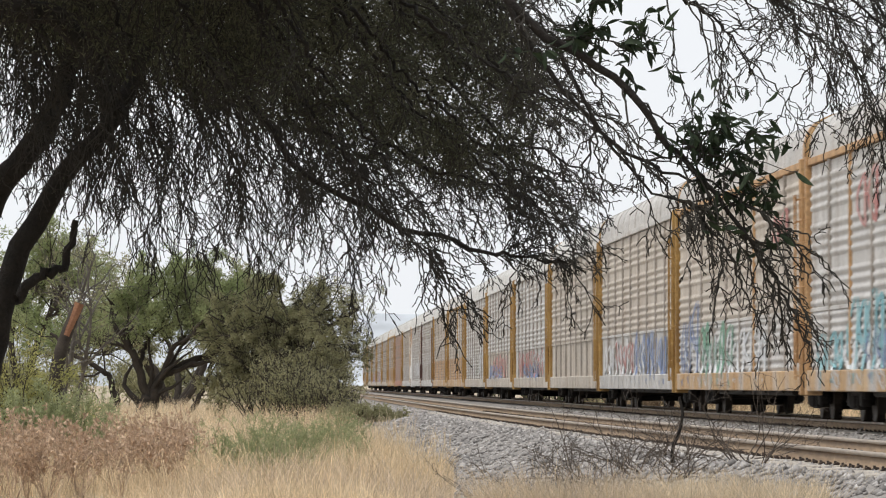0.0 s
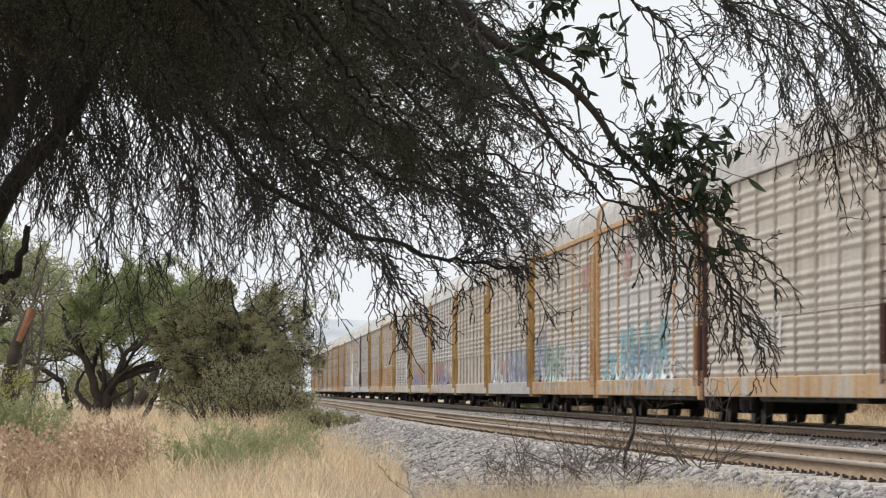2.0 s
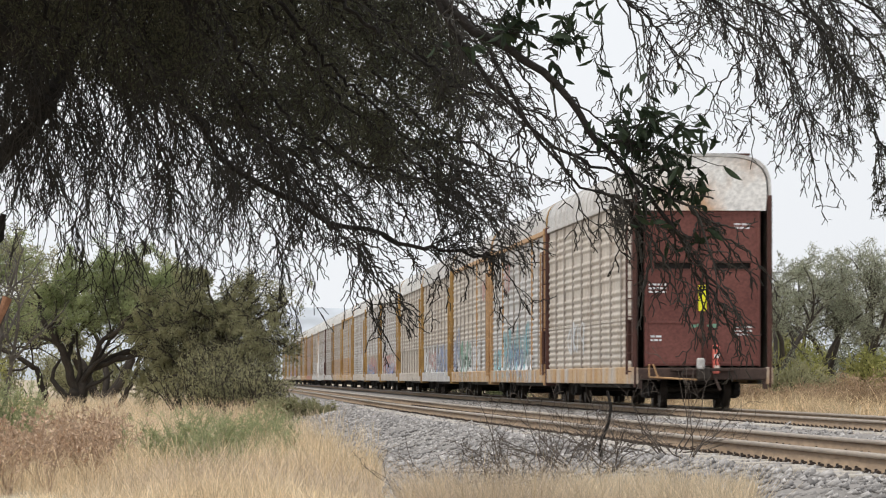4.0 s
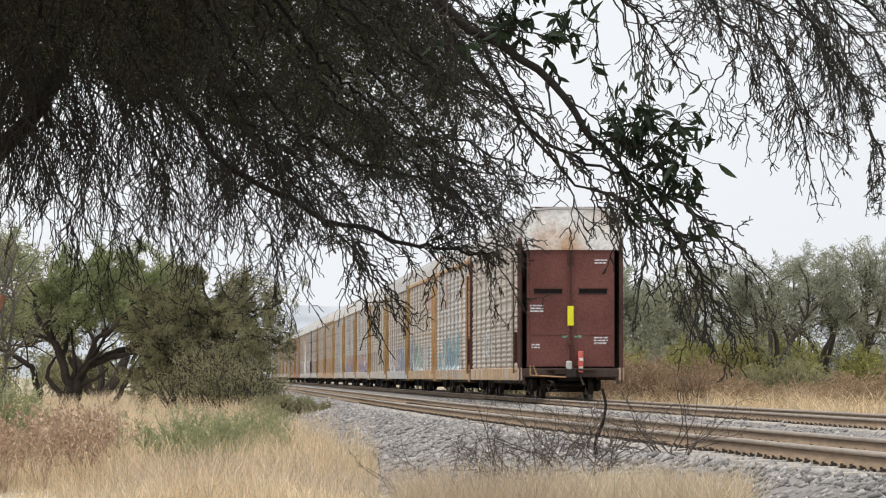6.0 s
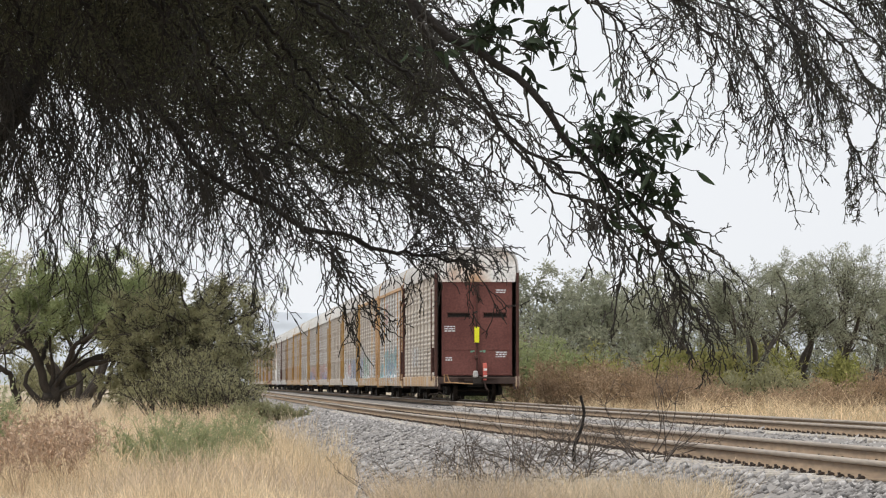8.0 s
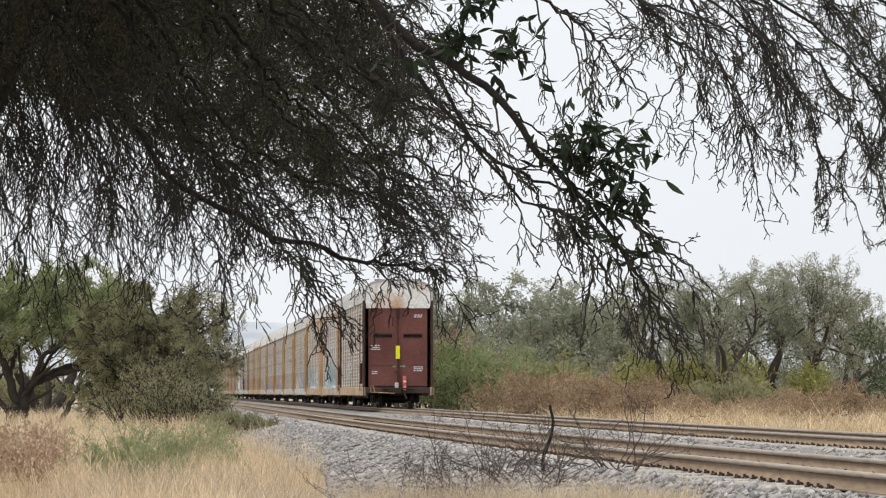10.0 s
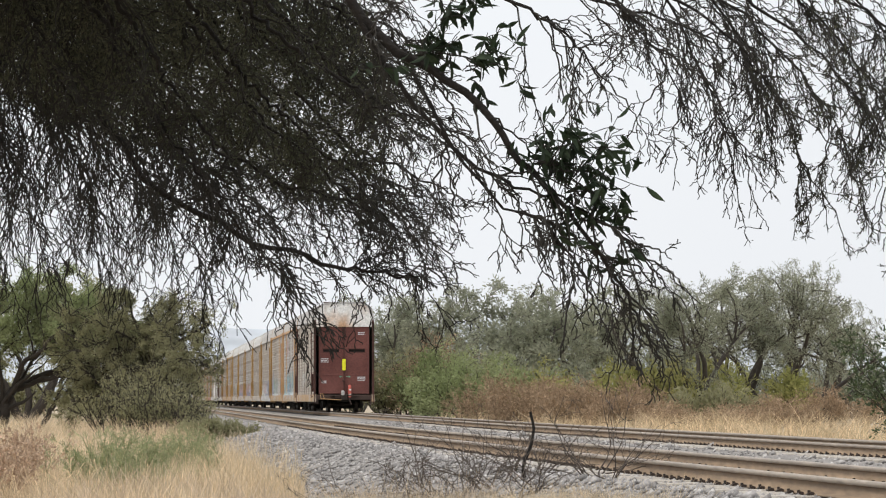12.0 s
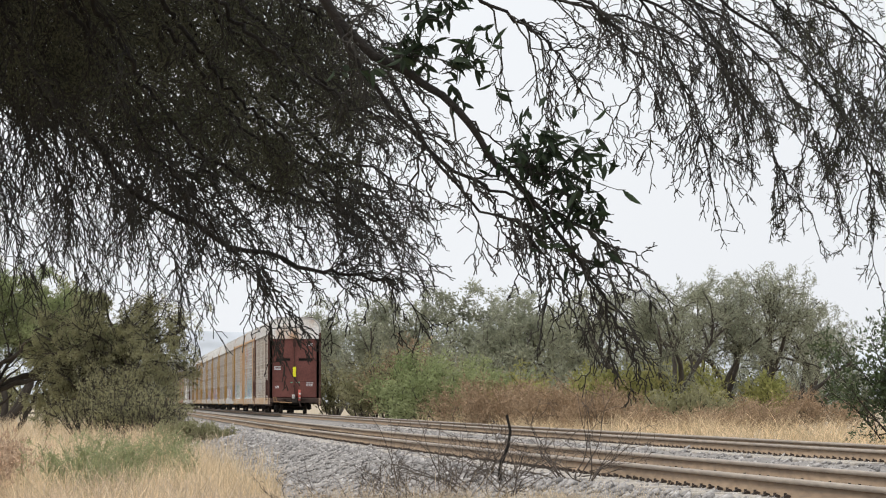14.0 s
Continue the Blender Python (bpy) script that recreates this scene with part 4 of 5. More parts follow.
def make_shrub(name, label, a, d, width, height, leaf, count, seed, leaf_len=0.10, leaf_wid=0.03, wood="bark_mid", group="", stems=22, twig=0.006, depth=None):
    """A shrub: many stems fanned from the foot, forked, with leaves along the outer twigs."""
    rng = np.random.default_rng(seed)
    x, y = a * d / 1000, d
    root = thing(name, label, "shrub", group, at=(x, y, float(ground_at(x, y))))
    out = []
    for s in range(stems):
        an = rng.uniform(0, 6.283)
        px = rng.uniform(-0.5, 0.5) * width * 0.75
        py = rng.uniform(-0.5, 0.5) * (depth or width) * 0.75
        h = height * rng.uniform(0.6, 1.0) * (1 - 0.5 * (2 * px / width) ** 2)
        grow((px, py, -0.05), (math.cos(an) * 0.35 + px / width, math.sin(an) * 0.35, 1), h * 1.05, 0.012 + 0.008 * height,
             [(4, 0.16, 0.03, 6, 0.42, 0.7, 0.15), (3, 0.2, 0.03, 2 if d > 120 else 3, 0.5, 0.6, 0.2), (2, 0.25, 0.0, 0, 0, 0, 0)], rng, out)
    v, f = tubes([(p, r) for lv, p, r in out], 3, least=twig)
    link("stems", quads("stems", v, f), M[wood], root)["kind"] = "stuff"
    if count:
        pts, ways = along([p for lv, p, r in out if lv >= 1], rng, count)
        pts = pts + rng.normal(0, leaf_len * 0.7, pts.shape)
        v, f = sprays(pts, ways, rng, leaf_len, leaf_wid)
        link("leaves", quads("leaves", v, f), M[leaf], root)["kind"] = "stuff"
    return root


TREE = [(8, 0.16, 0.02, 8, 0.55, 0.75, 0.3), (6, 0.2, 0.03, 6, 0.5, 0.75, 0.15), (4, 0.24, -0.02, 3, 0.5, 0.7, 0.1), (4, 0.28, -0.05, 0, 0, 0, 0)]
OPEN = [(9, 0.15, 0.04, 9, 0.62, 0.8, 0.55), (6, 0.2, 0.02, 7, 0.5, 0.8, 0.15), (4, 0.24, -0.03, 4, 0.5, 0.7, 0.1), (3, 0.28, -0.06, 0, 0, 0, 0)]
SPREAD = [(8, 0.13, -0.03, 11, 0.6, 0.8, 0.25), (6, 0.2, -0.02, 8, 0.5, 0.8, 0.1), (5, 0.24, -0.05, 6, 0.5, 0.7, 0.1), (4, 0.28, -0.08, 0, 0, 0, 0)]


FINE = [(8, 0.13, -0.03, 6, 0.6, 0.8, 0.4), (6, 0.2, 0.02, 8, 0.5, 0.8, 0.15), (5, 0.24, -0.02, 6, 0.5, 0.7, 0.1), (4, 0.28, -0.05, 0, 0, 0, 0)]


def stand(a, d, clear=0.0):
    """A place on the ground; with clear, at least that far beyond the far track."""
    x = a * d / 1000
    if clear:
        x = max(x, FAR + float(bend(d)) + 2.4 + clear)
    return (x, d, float(ground_at(x, d)))


def make_trees():
    # the spreading mesquite in the field, with low forked trunks
    make_tree("mesquite_tree", "spreading green mesquite with dark forked trunks in dry grass", stand(2.3, 165), (),
              FINE, M["tree_leaf"], M["bark_mid"], 31, 85000, 0.11, 0.03, group="trees of the field", twig_r=0.008, browse=2.75, dome=(0.3, 5.3, 6.2),
              limbs=((((-0.25, 0, -0.3), (-0.1, 0, 0.3), (0.05, 0, 0.75)), 0.30, 0.20),
                     (((0, 0, 0.2), (-0.04, 0, 0.7), (-0.25, -0.1, 1.6), (-0.66, -0.3, 2.5), (-1.05, -0.4, 3.0), (-1.2, -0.4, 3.8)), 0.20, 0.06),
                     (((0.1, 0, 0.2), (0.28, 0, 0.85), (0.47, 0.1, 1.3), (0.94, 0.2, 1.63), (1.9, 0.3, 2.0), (2.7, 0.4, 2.5), (3.2, 0.5, 3.2)), 0.20, 0.06),
                     (((0.75, 0.1, 1.5), (1.7, -0.3, 1.8), (3.2, -0.5, 2.05), (4.0, -0.5, 2.4)), 0.09, 0.04),
                     (((-0.85, 0.2, -0.2), (-1.13, 0.2, 0.85), (-1.3, 0.2, 1.4), (-1.9, 0.3, 1.8), (-2.4, 0.4, 2.1), (-3.2, 0.5, 2.8)), 0.13, 0.05),
                     (((1.1, -0.4, -0.2), (1.6, -0.4, 0.56), (2.0, -0.3, 1.2), (2.15, -0.2, 1.9), (2.6, 0, 2.8)), 0.10, 0.05),
                     (((-0.25, 0, 1.6), (-0.1, 0.5, 2.35), (0.28, 0.9, 2.8), (0.75, 1.2, 3.4)), 0.09, 0.05),
                     (((0.47, 0, 1.3), (0.85, -0.5, 2.2), (1.5, -0.9, 2.8), (2.07, -1.2, 3.5)), 0.10, 0.05)))
    make_tree("mesquite_tree", "dense low olive mesquite beside the railway bed", stand(31, 158),
              [(180, 18, 4.3, 1.0), (10, 18, 4.2, 1.0), (90, 10, 4.9, 1.0), (330, 26, 3.6, 0.9), (150, 22, 4.0, 0.9), (30, 28, 3.6, 0.8)],
              SPREAD, M["tree_leaf_dull"], M["bark_mid"], 32, 110000, 0.085, 0.028, group="trees of the field", trunk_r=0.17, twig_r=0.009, drift=-0.2, dome=(0.0, 3.1, 5.8))
    make_tree("mesquite_tree", "green mesquite at the field's edge", stand(-24, 195),
              [(150, 40, 5.6, 1.0), (0, 35, 6.0, 1.0), (90, 15, 6.0, 1.0), (260, 40, 5.6, 1.0)],
              OPEN, M["tree_leaf"], M["bark_mid"], 33, 26000, 0.19, 0.055, group="trees of the field", trunk_r=0.2, twig_r=0.010, browse=1.4)
    make_tree("mesquite_tree", "pale olive mesquite behind the field trees", stand(8, 240),
              [(150, 30, 6.4, 1.0), (0, 30, 6.2, 1.0), (90, 10, 6.6, 1.0), (200, 45, 6.4, 1.0), (340, 45, 6.0, 1.0)],
              OPEN, M["tree_leaf_dull"], M["bark_mid"], 35, 30000, 0.22, 0.065, group="trees of the field", trunk_r=0.2, twig_r=0.012, browse=1.0)
    make_tree("bare_tree", "bare grey tree with a few thin branches", stand(-14, 140),
              [(100, 6, 5.2, 0.8), (20, 14, 4.8, 0.6)], TREE, M["tree_leaf_dull"], M["far_wood"], 34, 900, 0.12, 0.03, group="trees of the field", trunk_r=0.13, twig_r=0.0045)
    for a, d, w, seed in ((-30, 250, 9, 36), (-8, 262, 9, 37), (12, 255, 9, 38), (30, 258, 8, 39)):
        make_shrub("shrub", "pale olive scrub far behind the field trees", a, d, w, 2.6, "tree_leaf_dull", 5000, seed, 0.26, 0.08, group="far field scrub", stems=26, twig=0.010, depth=4)
    # undergrowth that closes the low gaps
    make_shrub("shrub", "dull olive shrub under the field trees", 35, 150, 3.0, 1.7, "tree_leaf_dull", 5000, 41, 0.12, 0.03, group="field shrubs", stems=70)
    make_shrub("shrub", "dull olive shrub at the foot of the ballast", 46, 140, 2.6, 0.62, "tree_leaf_dull", 8000, 42, 0.10, 0.03, group="field shrubs", stems=34)
    make_shrub("shrub", "dark brown leafless shrub below the olive tree", 30, 153, 3.0, 2.2, "tree_leaf_dull", 2500, 43, 0.13, 0.035, group="field shrubs", stems=46)
    make_shrub("shrub", "bushy grey-green shrub in dry grass", -19, 84, 1.9, 1.45, "low_leaf", 13000, 44, 0.08, 0.022, wood="low_leaf", group="field shrubs", stems=34)
    make_shrub("shrub", "yellow-flecked green shrub in dry grass", -26, 92, 2.0, 2.0, "shrub_leaf", 12000, 45, 0.09, 0.025, group="field shrubs", stems=34)
    for a, d, w, h, n, seed in ((22, 73, 1.3, 1.0, 2600, 46), (28, 75, 1.5, 1.1, 3000, 48), (34, 78, 1.4, 1.0, 2400, 49), (39, 88, 1.3, 0.95, 1700, 51)):
        make_shrub("shrub", "low sprawling grey-green shrub among straw grass", a, d, w, h, "low_leaf", n, seed, 0.055, 0.014, wood="low_leaf", group="field shrubs", stems=20, twig=0.004)
    make_shrub("shrub", "small grey-green shrub among straw grass", 42, 100, 1.0, 0.85, "low_leaf", 1800, 47, 0.07, 0.018, wood="low_leaf", group="field shrubs", stems=14)
    # cut stump
    rng = np.random.default_rng(50)
    base = stand(-16.5, 105)
    root = thing("cut_stump", "sawn-off leaning brown tree stump", "stump", at=base)
    pts = np.array([(0, 0, -0.2), (0.03, 0, 0.9), (0.08, 0, 1.7), (0.22, 0.03, 2.3), (0.52, 0.05, 3.05)])
    v, f = tubes([(spline(pts, 14), np.linspace(0.19, 0.115, 14))], 9)
    link("trunk", quads("trunk", v, f), M["bark_mid"], root)
    bm = bmesh.new()
    rod(bm, pts[-2] + (0.05, -0.05, 0.12), pts[-1] + (0.03, -0.03, 0.05), 0.085, 9, 0.105)
    part("sawn_face", bm, M["cut_wood"], root, "split red-brown sawn end")


def make_far_side():
    # trees beyond the railway, their haze put into the leaf colour
    spots = [(141.5, 205, 62, 7.9, 3.1), (151, 213, 63, 7.4, 2.7), (160.5, 217, 64, 8.4, 3.6), (170, 228, 70, 6.8, 2.9), (130, 300, 61, 8.6, 5.0), (120, 330, 69, 9.8, 5.4), (110, 290, 65, 8.6, 4.6),
             (100, 330, 66, 10.2, 5.4), (89, 330, 67, 10.6, 5.2), (78, 360, 68, 10.4, 5.4), (68, 400, 58, 9.2, 5.0)]
    for a, d, seed, h, rx in spots:
        near = d < 240
        make_tree("roadside_tree", "airy grey-green mesquite beyond the railway" if near else "haze-tinted grey-green tree far beyond the railway", stand(a, d, 4.5),
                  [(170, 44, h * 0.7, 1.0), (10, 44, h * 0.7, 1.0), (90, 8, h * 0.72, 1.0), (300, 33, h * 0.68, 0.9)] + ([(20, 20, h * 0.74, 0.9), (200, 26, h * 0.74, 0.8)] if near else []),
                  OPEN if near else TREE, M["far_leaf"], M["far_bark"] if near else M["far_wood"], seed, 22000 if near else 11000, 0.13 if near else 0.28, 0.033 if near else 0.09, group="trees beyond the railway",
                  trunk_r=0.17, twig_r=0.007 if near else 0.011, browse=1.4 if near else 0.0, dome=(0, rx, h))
    rows = [("shrub", "yellow-green shrub beyond the railway", 137, 205, 7.0, 2.6, "shrub_leaf", 15000, 71), ("shrub", "yellow-green shrub beyond the railway", 150, 210, 8.0, 2.9, "shrub_leaf", 16000, 72),
            ("shrub", "yellow-green shrub beyond the railway", 118, 225, 6.0, 2.4, "shrub_leaf", 11000, 73), ("shrub", "deep green shrub beyond the railway", 100, 240, 7.0, 3.0, "tree_leaf", 15000, 74),
            ("shrub", "deep green shrub beyond the railway", 88, 270, 7.0, 3.6, "tree_leaf", 15000, 75), ("shrub", "dull olive shrub beyond the railway", 145, 190, 4.0, 1.7, "tree_leaf_dull", 7000, 76),
            ("shrub", "dull olive shrub beyond the railway", 78, 300, 8.0, 4.0, "tree_leaf_dull", 15000, 77), ("shrub", "rusty dull shrub beyond the railway", 94, 300, 8.0, 4.6, "thicket", 9000, 78),
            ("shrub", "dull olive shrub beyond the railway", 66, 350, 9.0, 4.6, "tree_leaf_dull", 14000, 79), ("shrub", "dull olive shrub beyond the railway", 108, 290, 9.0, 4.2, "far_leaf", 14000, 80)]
    rows += [("shrub", "haze-tinted grey-green scrub behind the trees", a, 275, 11.0, 3.4, "far_leaf", 9000, s) for a, s in ((142, 81), (156, 82), (170, 83), (184, 84), (128, 85))]
    for nm, lb, a, d, w, h, leaf, n, seed in rows:
        a = stand(a, d, w * 0.55)[0] * 1000 / d
        make_shrub(nm, lb, a, d, w, h, leaf, int(n * 0.62), seed, 0.24, 0.075, group="shrubs beyond the railway", stems=30, twig=0.010, depth=4)
    for a, d, w, h, seed in [(112, 195, 5.0, 1.9, 91), (124, 190, 6.0, 1.9, 92), (131, 186, 4.0, 1.3, 93), (157, 180, 6.0, 0.9, 94), (170, 185, 6.0, 1.5, 95), (105, 215, 5.0, 2.2, 96), (120, 200, 5.0, 1.8, 97), (144, 176, 5.0, 0.8, 98)]:
        make_shrub("thicket", "leafless reddish-brown thicket beyond the railway", a, d, w, h, "thicket", 6000, seed, 0.16, 0.03, wood="thicket", group="thickets beyond the railway", stems=60, twig=0.009, depth=3)
    # broad-leaved bush close to the far rail
    make_shrub("bush", "dark glossy broad-leaved bush beside the far rail", 196, 118, 2.3, 3.3, "bush_leaf", 17000, 101, 0.14, 0.055, group="", stems=46, depth=2.4)


def make_hills():
    x = np.linspace(-900, 1500, 80)
    h = 46 + 9 * np.sin(x * 0.006) + 5 * np.sin(x * 0.017 + 1)
    v = np.concatenate([np.stack([x, np.full(80, 3300.0), np.zeros(80) - 3], -1), np.stack([x, np.full(80, 3420.0), h], -1), np.stack([x, np.full(80, 3560.0), np.zeros(80) - 3], -1)])
    i = np.arange(79)
    f = np.concatenate([np.stack([i, i + 1, i + 81, i + 80], 1), np.stack([i + 80, i + 81, i + 161, i + 160], 1)])
    tagged(link("backdrop", quads("backdrop", v, f), M["hill"]), "faint hills coloured haze blue", "hills", kind="structure")


# ---- the overhanging tree close to the camera ----
def limb(points, r0, r1, rng, n=14, shake=0.02):
    """A crooked limb through places given as bearing, rise, distance."""
    p = spline([place(*q) for q in points], n)
    p[1:-1] += rng.normal(0, shake, (n - 2, 3))
    return p, np.linspace(r0, r1, n)


def perp(d, rng):
    q = np.cross(d, rng.normal(0, 1, d.shape))
    return q / np.maximum(np.linalg.norm(q, axis=-1, keepdims=True), 1e-9)


def zigzag(at, way, length, r, steps, rng, droop, kink):
    """Many crooked twigs at once, each bent to and fro at its nodes and sinking with its weight."""
    d = way / np.maximum(np.linalg.norm(way, axis=1, keepdims=True), 1e-9)
    side = perp(d, rng)
    P = [at]
    for i in range(steps):
        e = d + side * kink * (1 if i % 2 else -1) * rng.uniform(0.2, 1.3, (len(d), 1)) + rng.normal(0, 0.14, d.shape)
        e /= np.linalg.norm(e, axis=1, keepdims=True)
        P.append(P[-1] + e * (length / steps)[:, None] * rng.uniform(0.7, 1.3, (len(d), 1)))
        d = d + rng.normal(0, 0.09, d.shape) + np.array((0, 0, -droop))
        d /= np.linalg.norm(d, axis=1, keepdims=True)
    return np.stack(P, 1), r[:, None] * np.linspace(1, 0.4, steps + 1)[None]


def twig_cloud(limbs, rng, count, length, r, droop, kink, kids=(4, 3), spread=0.4):
    """Crooked twigs, side twigs and tips along some limbs, as lines for tubes()."""
    runs = [np.linalg.norm(np.diff(p, axis=0), axis=1).sum() for p, q in limbs]
    at, way = [], []
    for (p, q), run in zip(limbs, runs):
        n = max(1, round(count * run / sum(runs)))
        f = rng.random(n) ** 0.75 * (len(p) - 1.001)
        i = f.astype(int)
        w = p[i + 1] - p[i]
        at.append(p[i] + w * (f - i)[:, None])
        way.append(w / np.linalg.norm(w, axis=1, keepdims=True))
    at, way = np.concatenate(at), np.concatenate(way)
    way = way * 0.8 + rng.normal(0, spread, way.shape) * np.array((1, 0.8, 1)) + np.array((0, 0, -droop * 2))
    ln, rr, lines = length * rng.uniform(0.5, 1.35, len(at)), np.full(len(at), r), []
    for level, steps in enumerate((10, 6, 4)):
        P, R = zigzag(at, way, ln, rr, steps, rng, droop, kink)
        lines += list(zip(P, R))
        if level < 2:
            k = kids[level]
            who = np.repeat(np.arange(len(at)), k)
            i = rng.integers(1, steps, len(who))
            at = P[who, i]
            w = P[who, i] - P[who, i - 1]
            way = w / np.linalg.norm(w, axis=1, keepdims=True) + rng.normal(0, 0.45, w.shape) + np.array((0, 0, -droop))
            ln = ln[who] * rng.uniform(0.3, 0.62, len(who)) * (1.1 - 0.5 * i / steps)
            rr = np.maximum(R[who, i] * 0.72, 0.0016)
    return lines


# the hanging edge of the crown: bearing and rise of its fringe, its outer side, and the slope of its boughs
FRINGE_A, FRINGE_B = (-50, -27, 7, 30, 50, 70, 82, 95), (68, 62, 52, 45, 37, 32, 35, 43)
EDGE_B, EDGE_A = (28, 43, 55, 70, 95), (84, 88, 86, 81, 72)
CANOPY_A, CANOPY_TURN = (-45, 10, 50, 75, 95), (84, 67, 50, 34, 24)


def make_overhang():
    rng = np.random.default_rng(77)
    root = thing("overhanging_tree", "dark overhanging mesquite with dense drooping twigs", "tree", at=(0, 0, 0))
    trunks = [
        (((-42, -53, 30), (-36, -24, 30), (-30, 0, 30), (-27, 14, 30), (-22, 30, 30), (-14, 42, 30), (-4, 54, 30), (4, 70, 31), (12, 86, 31)), 0.105, 0.035),
        (((-34, 24, 31), (-28, 38, 31), (-20, 49, 31), (-14, 60, 32), (-10, 78, 32)), 0.09, 0.06),
        (((-36, 74, 28), (-24, 75, 28), (-15, 73, 28), (-9, 66, 28), (-5, 57, 28), (-3, 54, 28)), 0.075, 0.045),
        (((-24, 17, 29.6), (-19, 22, 29.6), (-14, 24.5, 29.6), (-12, 33, 29.6)), 0.035, 0.02),
    ]
    for pts, r0, r1 in trunks:
        p, r = limb(pts, r0, r1, rng, 22, 0.012)
        v, f = tubes([(p, r)], 9)
        me = quads("limb", v, f)
        me.polygons.foreach_set("use_smooth", np.ones(len(me.polygons), bool))
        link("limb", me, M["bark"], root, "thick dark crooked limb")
    # boughs that sweep from the head of the tree down and outward
    boughs = []
    for k in range(104):
        a0, b0, d = -98 + 176 * (k + rng.random()) / 104, rng.uniform(90, 102), rng.uniform(26, 36)
        stop, reach = rng.normal(0, 3.5) + 9 * (rng.random() < 0.25) - 9 * (rng.random() < 0.2), rng.normal(0, 3)
        row = [(a0, b0, d)]
        while len(row) < 40:
            a, b, d = row[-1]
            an = math.radians(float(np.interp(a, CANOPY_A, CANOPY_TURN)) + rng.normal(0, 5))
            a, b, d = a + 2.6 * math.cos(an), b - 2.6 * math.sin(an), d + rng.normal(0, 0.06)
            row.append((a, b, d))
            if b < np.interp(a, FRINGE_A, FRINGE_B) + stop or a > np.interp(b, EDGE_B, EDGE_A) + reach:
                break
        if len(row) > 4:
            boughs.append(limb(row, 0.017, 0.0045, rng, 2 * len(row), 0.012))
    low = [limb(((22, 58, 27), (36, 41, 27), (52, 32.5, 27), (66, 28, 27), (76, 25.5, 27), (87, 24.5, 27)), 0.020, 0.006, rng, 22, 0.014),
           limb(((45, 52, 28), (58, 44, 28), (72, 40, 28), (86, 33, 28)), 0.013, 0.004, rng, 16, 0.014),
           limb(((62, 62, 28), (74, 50, 28), (84, 47, 28), (93, 42, 28)), 0.012, 0.004, rng, 16, 0.014)]
    lines = []
    for pts, rad in boughs:
        a = pts[-1][0] / pts[-1][1] * 1000
        run = np.linalg.norm(np.diff(pts, axis=0), axis=1).sum()
        lines += twig_cloud([(pts, rad)], rng, max(6, int(run / float(np.interp(a, (30, 60, 90), (0.112, 0.122, 0.135))))), float(np.interp(a, (-40, 20, 60, 90), (0.85, 0.92, 0.58, 0.44))), 0.0060,
                            float(np.interp(a, (0, 60, 90), (0.15, 0.10, 0.05))), 0.5, (4, 2))
    lines += twig_cloud(low, rng, 66, 0.40, 0.0055, 0.09, 0.5)
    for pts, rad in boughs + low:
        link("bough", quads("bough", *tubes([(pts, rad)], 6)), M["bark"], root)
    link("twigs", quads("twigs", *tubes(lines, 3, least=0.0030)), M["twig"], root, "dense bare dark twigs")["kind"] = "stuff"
    pts, ways = along([p for p, r in lines], rng, 280000)
    a, b = pts[:, 0] / pts[:, 1] * 1000, (pts[:, 2] - EYE[2]) / pts[:, 1] * 1000
    p = np.clip((b - np.interp(a, FRINGE_A, FRINGE_B) - 4) / 13, 0.012, 1) * np.clip((np.interp(b, EDGE_B, EDGE_A) + 4 - a) / 26, 0.04, 1)
    keep = rng.random(len(pts)) < p * 0.8
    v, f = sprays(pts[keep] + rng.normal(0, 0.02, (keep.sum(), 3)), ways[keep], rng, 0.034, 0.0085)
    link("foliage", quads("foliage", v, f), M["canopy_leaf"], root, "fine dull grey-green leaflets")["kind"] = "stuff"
    # the crown goes on above: unseen loose leaves added to block sky light
    n = 46000
    d = rng.uniform(22, 40, n)
    pts = np.stack([rng.uniform(-60, 60, n) * d / 1000, d, EYE[2] + rng.uniform(86, 130, n) * d / 1000], -1)
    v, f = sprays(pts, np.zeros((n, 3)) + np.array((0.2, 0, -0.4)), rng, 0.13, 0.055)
    link("crown", quads("crown", v, f), M["canopy_leaf"], root, "unseen upper crown of leaves added to shade the boughs")["kind"] = "stuff"
    n = 150000
    d, a = rng.uniform(28.5, 38, n), rng.uniform(-55, 84, n)
    floor_b = np.interp(a, FRINGE_A, FRINGE_B) + 6
    b = floor_b + (98 - floor_b) * rng.random(n) ** 0.62
    keep = rng.random(n) < np.clip((np.interp(b, EDGE_B, EDGE_A) - 3 - a) / 24, 0, 1)
    pts = np.stack([a * d / 1000, d, EYE[2] + b * d / 1000], -1)[keep]
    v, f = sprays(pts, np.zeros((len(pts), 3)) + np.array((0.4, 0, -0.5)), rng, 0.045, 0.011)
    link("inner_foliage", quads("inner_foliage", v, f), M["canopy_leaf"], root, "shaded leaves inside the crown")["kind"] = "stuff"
    make_leafy_branch(root)
    make_right_boughs(root)


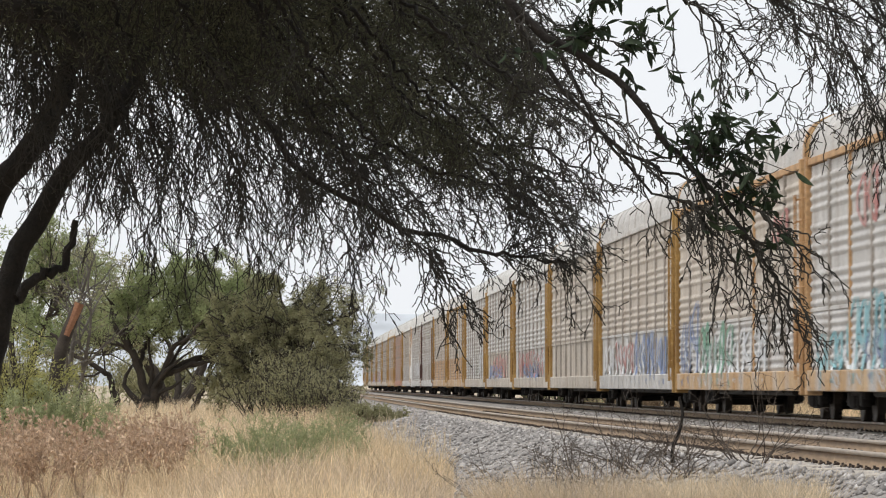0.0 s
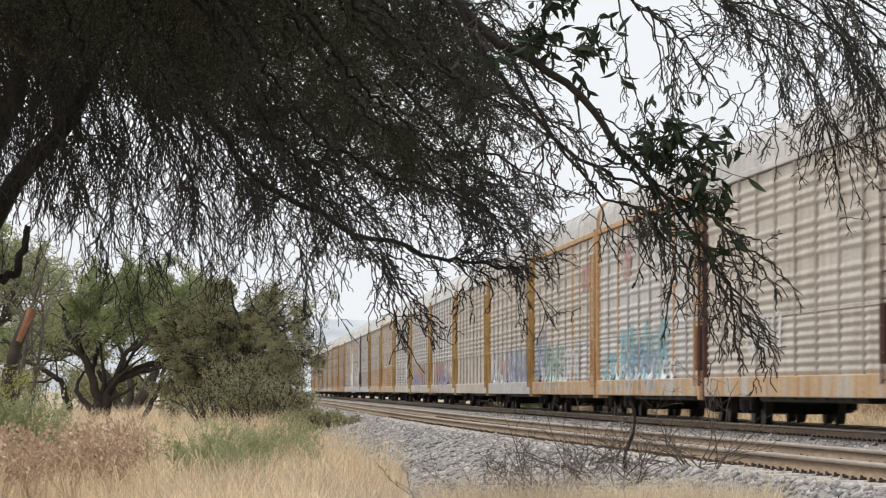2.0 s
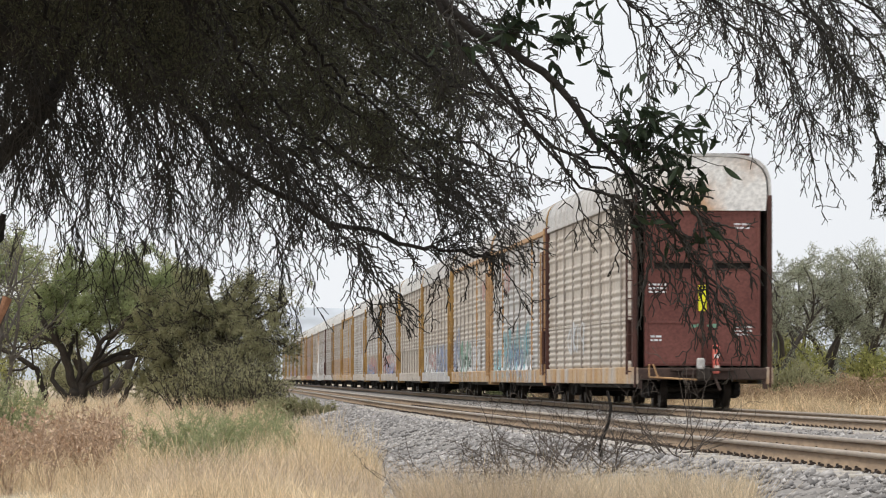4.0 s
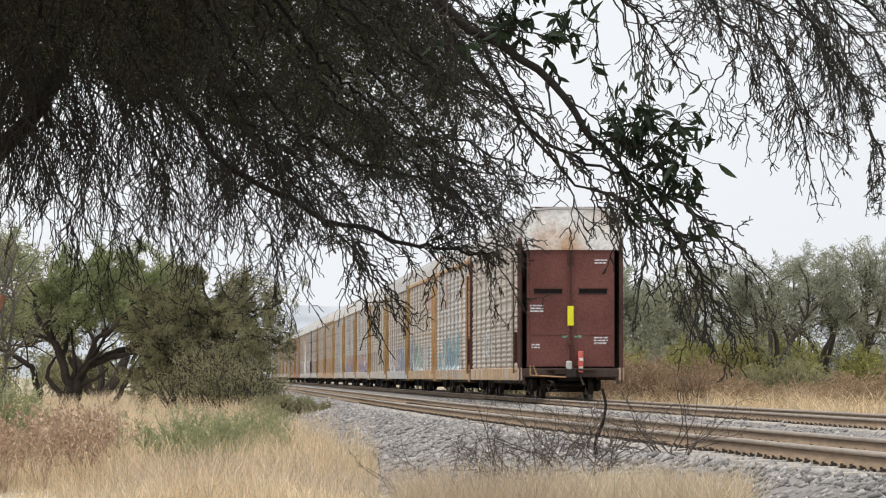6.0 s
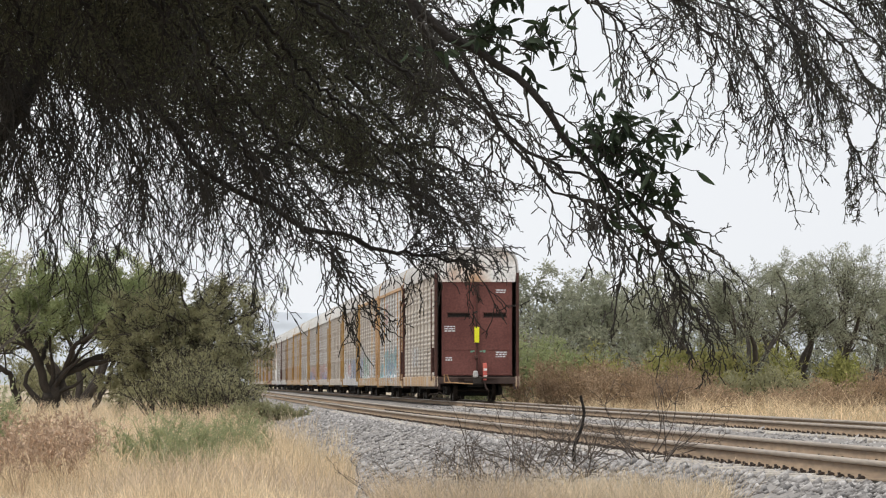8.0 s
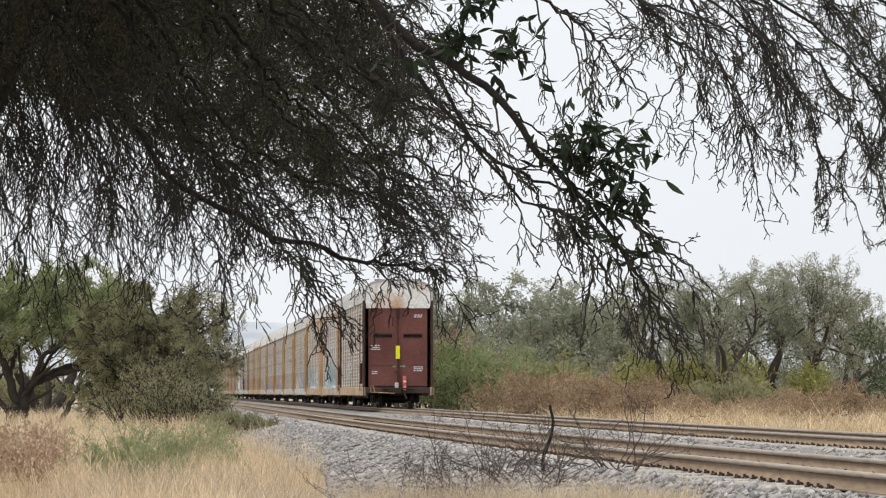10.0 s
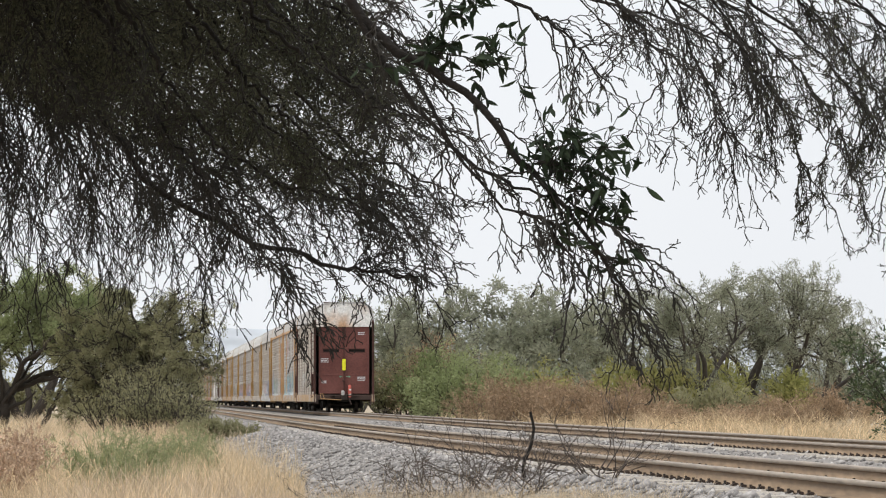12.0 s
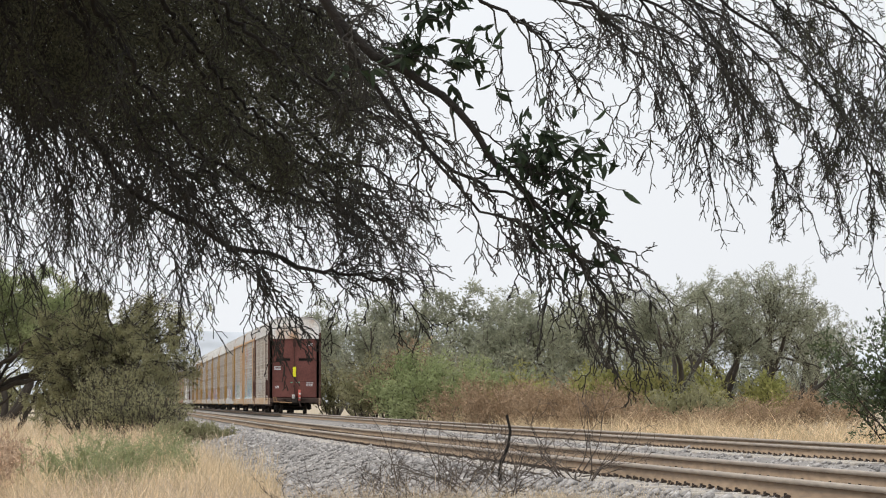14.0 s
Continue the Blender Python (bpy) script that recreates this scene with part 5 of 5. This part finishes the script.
def make_leafy_branch(root):
    """The branch with broad dark leaves that hangs before the train, and the bare twigs to its side."""
    rng = np.random.default_rng(78)
    D = 20
    limbs = [
        limb(((70, 86, D), (80, 72, D), (90, 66, D), (101, 58, D), (107, 49, D), (113, 43, D), (122, 32, D), (129, 22, D), (132, 16, D)), 0.022, 0.004, rng, 26, 0.006),
        limb(((73, 80, D), (80, 68, D), (86, 60, D), (95, 50, D), (105, 44, D), (113, 41, D)), 0.013, 0.005, rng, 20, 0.006),
        limb(((86, 66, D), (93, 52, D), (103, 40, D), (112, 36, D), (120, 26, D)), 0.008, 0.003, rng, 16, 0.008),
        limb(((113, 43, D), (118, 40, D), (127, 34, D), (134, 30, D)), 0.006, 0.002, rng, 12, 0.006),
    ]
    lines = twig_cloud(limbs, rng, 52, 0.40, 0.0052, 0.10, 0.55)
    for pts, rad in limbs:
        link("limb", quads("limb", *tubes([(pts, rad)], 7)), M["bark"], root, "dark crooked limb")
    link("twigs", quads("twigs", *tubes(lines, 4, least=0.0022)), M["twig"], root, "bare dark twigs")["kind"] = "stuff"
    # leafy shoots: upright sprigs on the limb, with broad leaves along them
    P, sprigs = [], []
    for a, b, lean, n, ln, leaves in ((113, 46, 0.5, 14, 0.30, 10), (118, 43, 0.5, 14, 0.28, 10), (121, 37, 0.3, 5, 0.16, 7), (112, 50, 0.1, 5, 0.22, 5), (88, 70, 0.4, 9, 0.22, 9),
                                      (97, 66, 0.5, 8, 0.22, 9), (94, 79, 0.5, 8, 0.22, 9), (126, 28, 0.2, 3, 0.12, 4), (79, 68, -0.4, 2, 0.12, 3)):
        for i in range(n):
            some = []
            grow(place(a + rng.normal(0, 1.6), b + rng.normal(0, 1.6), D), (lean + rng.normal(0, 0.5), rng.normal(0, 0.4), 0.35 + rng.normal(0, 0.55)), ln * rng.uniform(0.5, 1.2), 0.003,
                 [(6, 0.2, -0.03, 2, 0.5, 0.7, 0.3), (4, 0.25, -0.05, 0, 0, 0, 0)], rng, some)
            sprigs += [(q, r) for lv, q, r in some]
            pts, ways = along([q[1:] for lv, q, r in some], rng, leaves)
            P += list(pts)
    v, f = tubes(sprigs, 4, least=0.0016)
    link("sprigs", quads("sprigs", v, f), M["twig"], root, "thin leafy shoots")["kind"] = "stuff"
    for p in P:
        d = unit(rng.normal(0, 0.55, 3) + np.array((0.1, 0, -0.45)))
        s = unit(np.cross(d, rng.normal(0, 1, 3)))
        u = np.cross(d, s)
        ln, wd = rng.uniform(0.05, 0.105), rng.uniform(0.008, 0.014)
        rows = []
        for t, w in ((0, 0.12), (0.25, 0.8), (0.5, 1.0), (0.75, 0.65), (1.0, 0.05)):
            c = p + d * ln * t + u * ln * 0.25 * (t - t * t)
            rows.append((c - s * wd * w + u * wd * 0.3 * w, c, c + s * wd * w + u * wd * 0.3 * w))
        v = np.array(rows).reshape(-1, 3)
        f = [(3 * r + c, 3 * r + c + 1, 3 * r + c + 4, 3 * r + c + 3) for r in range(4) for c in range(2)]
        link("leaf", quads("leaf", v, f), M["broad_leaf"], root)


def make_right_boughs(root):
    rng = np.random.default_rng(79)
    boughs = []
    for a0, b0, a1, b1, d in ((128, 92, 150, 52, 24), (136, 90, 166, 47, 25), (140, 86, 176, 50, 25), (150, 92, 184, 55, 26), (122, 84, 141, 60, 23),
                              (160, 92, 192, 62, 26), (118, 82, 152, 70, 24), (134, 84, 160, 62, 24), (150, 84, 186, 46, 24), (165, 86, 200, 56, 25), (104, 82, 124, 66, 22)):
        boughs.append(limb(((a0, b0, d), (a0 + (a1 - a0) * 0.4, b0 - (b0 - b1) * 0.25, d), (a0 + (a1 - a0) * 0.75, b0 - (b0 - b1) * 0.6, d), (a1, b1, d)), 0.009, 0.0025, rng, 14, 0.009))
    lines = twig_cloud(boughs, rng, 200, 0.50, 0.0055, 0.10, 0.5)
    for pts, rad in boughs:
        link("bough", quads("bough", *tubes([(pts, rad)], 6)), M["bark"], root)
    link("twigs", quads("twigs", *tubes(lines, 3, least=0.0026)), M["twig"], root, "bare drooping twigs")["kind"] = "stuff"
    pts, ways = along([p for p, r in lines], rng, 26000)
    a = pts[:, 0] / pts[:, 1] * 1000
    keep = rng.random(len(pts)) < np.clip((a - 150) / 40, 0.03, 0.5)
    v, f = sprays(pts[keep], ways[keep], rng, 0.035, 0.006)
    link("foliage", quads("foliage", v, f), M["canopy_leaf"], root)["kind"] = "stuff"


def make_dead_brush():
    rng = np.random.default_rng(80)
    d = 58
    root = thing("dead_stick", "bare broken stick standing by the ballast", "stick", at=(0, 0, 0))
    p, r = limb(((107.5, -22.5, d), (108.5, -17.5, d), (108.5, -13, d), (110.4, -7, d), (109.8, -2.5, d)), 0.026, 0.016, rng, 16, 0.006)
    v, f = tubes([(p, r)], 7)
    link("stem", quads("stem", v, f), M["bark"], root)
    for k in range(20):
        a = rng.uniform(74, 126)
        dd = rng.uniform(52, 62)
        x, y = a * dd / 1000, dd
        z = float(ground_at(x, y))
        b = thing("dead_brush", "dead leafless brush with tangled grey twigs", "dead brush", "dead brush by the ballast", at=(x, y, z))
        out = []
        for s in range(5):
            an = rng.uniform(0, 6.28)
            grow((0, 0, -0.05), (math.cos(an) * 0.9, math.sin(an) * 0.5, rng.uniform(0.3, 1.0)), rng.uniform(0.5, 1.2), 0.009,
                 [(7, 0.25, 0.0, 4, 0.5, 0.7, 0.2), (5, 0.3, 0.0, 2, 0.5, 0.7, 0.2), (4, 0.3, 0, 0, 0, 0, 0)], rng, out)
        v, f = tubes([(p, r) for lv, p, r in out], 4, least=0.0025)
        link("twigs", quads("twigs", v, f), M["dead_twig"], b)["kind"] = "stuff"


make_ground()
make_hills()
cars = make_train()
make_trees()
make_far_side()
make_overhang()
make_weeds()
make_dead_brush()
make_grass()
make_stones()
make_track(NEAR, "near railway track, rusty rails on ballast", 44.0)
make_track(FAR, "far railway track, rusty rails on ballast", 70.0)


def motions():
    for i, car in enumerate(cars):
        walk(car, [(t, car_pose(i, t)) for t in range(15)])
    for car in cars[:2]:                                                # wheels close enough to be seen
        for truck in car.children:
            for ws in truck.children:
                if ws.name.startswith("wheelset"):
                    walk(ws, wheel_rows(ws.location.y))


motions()
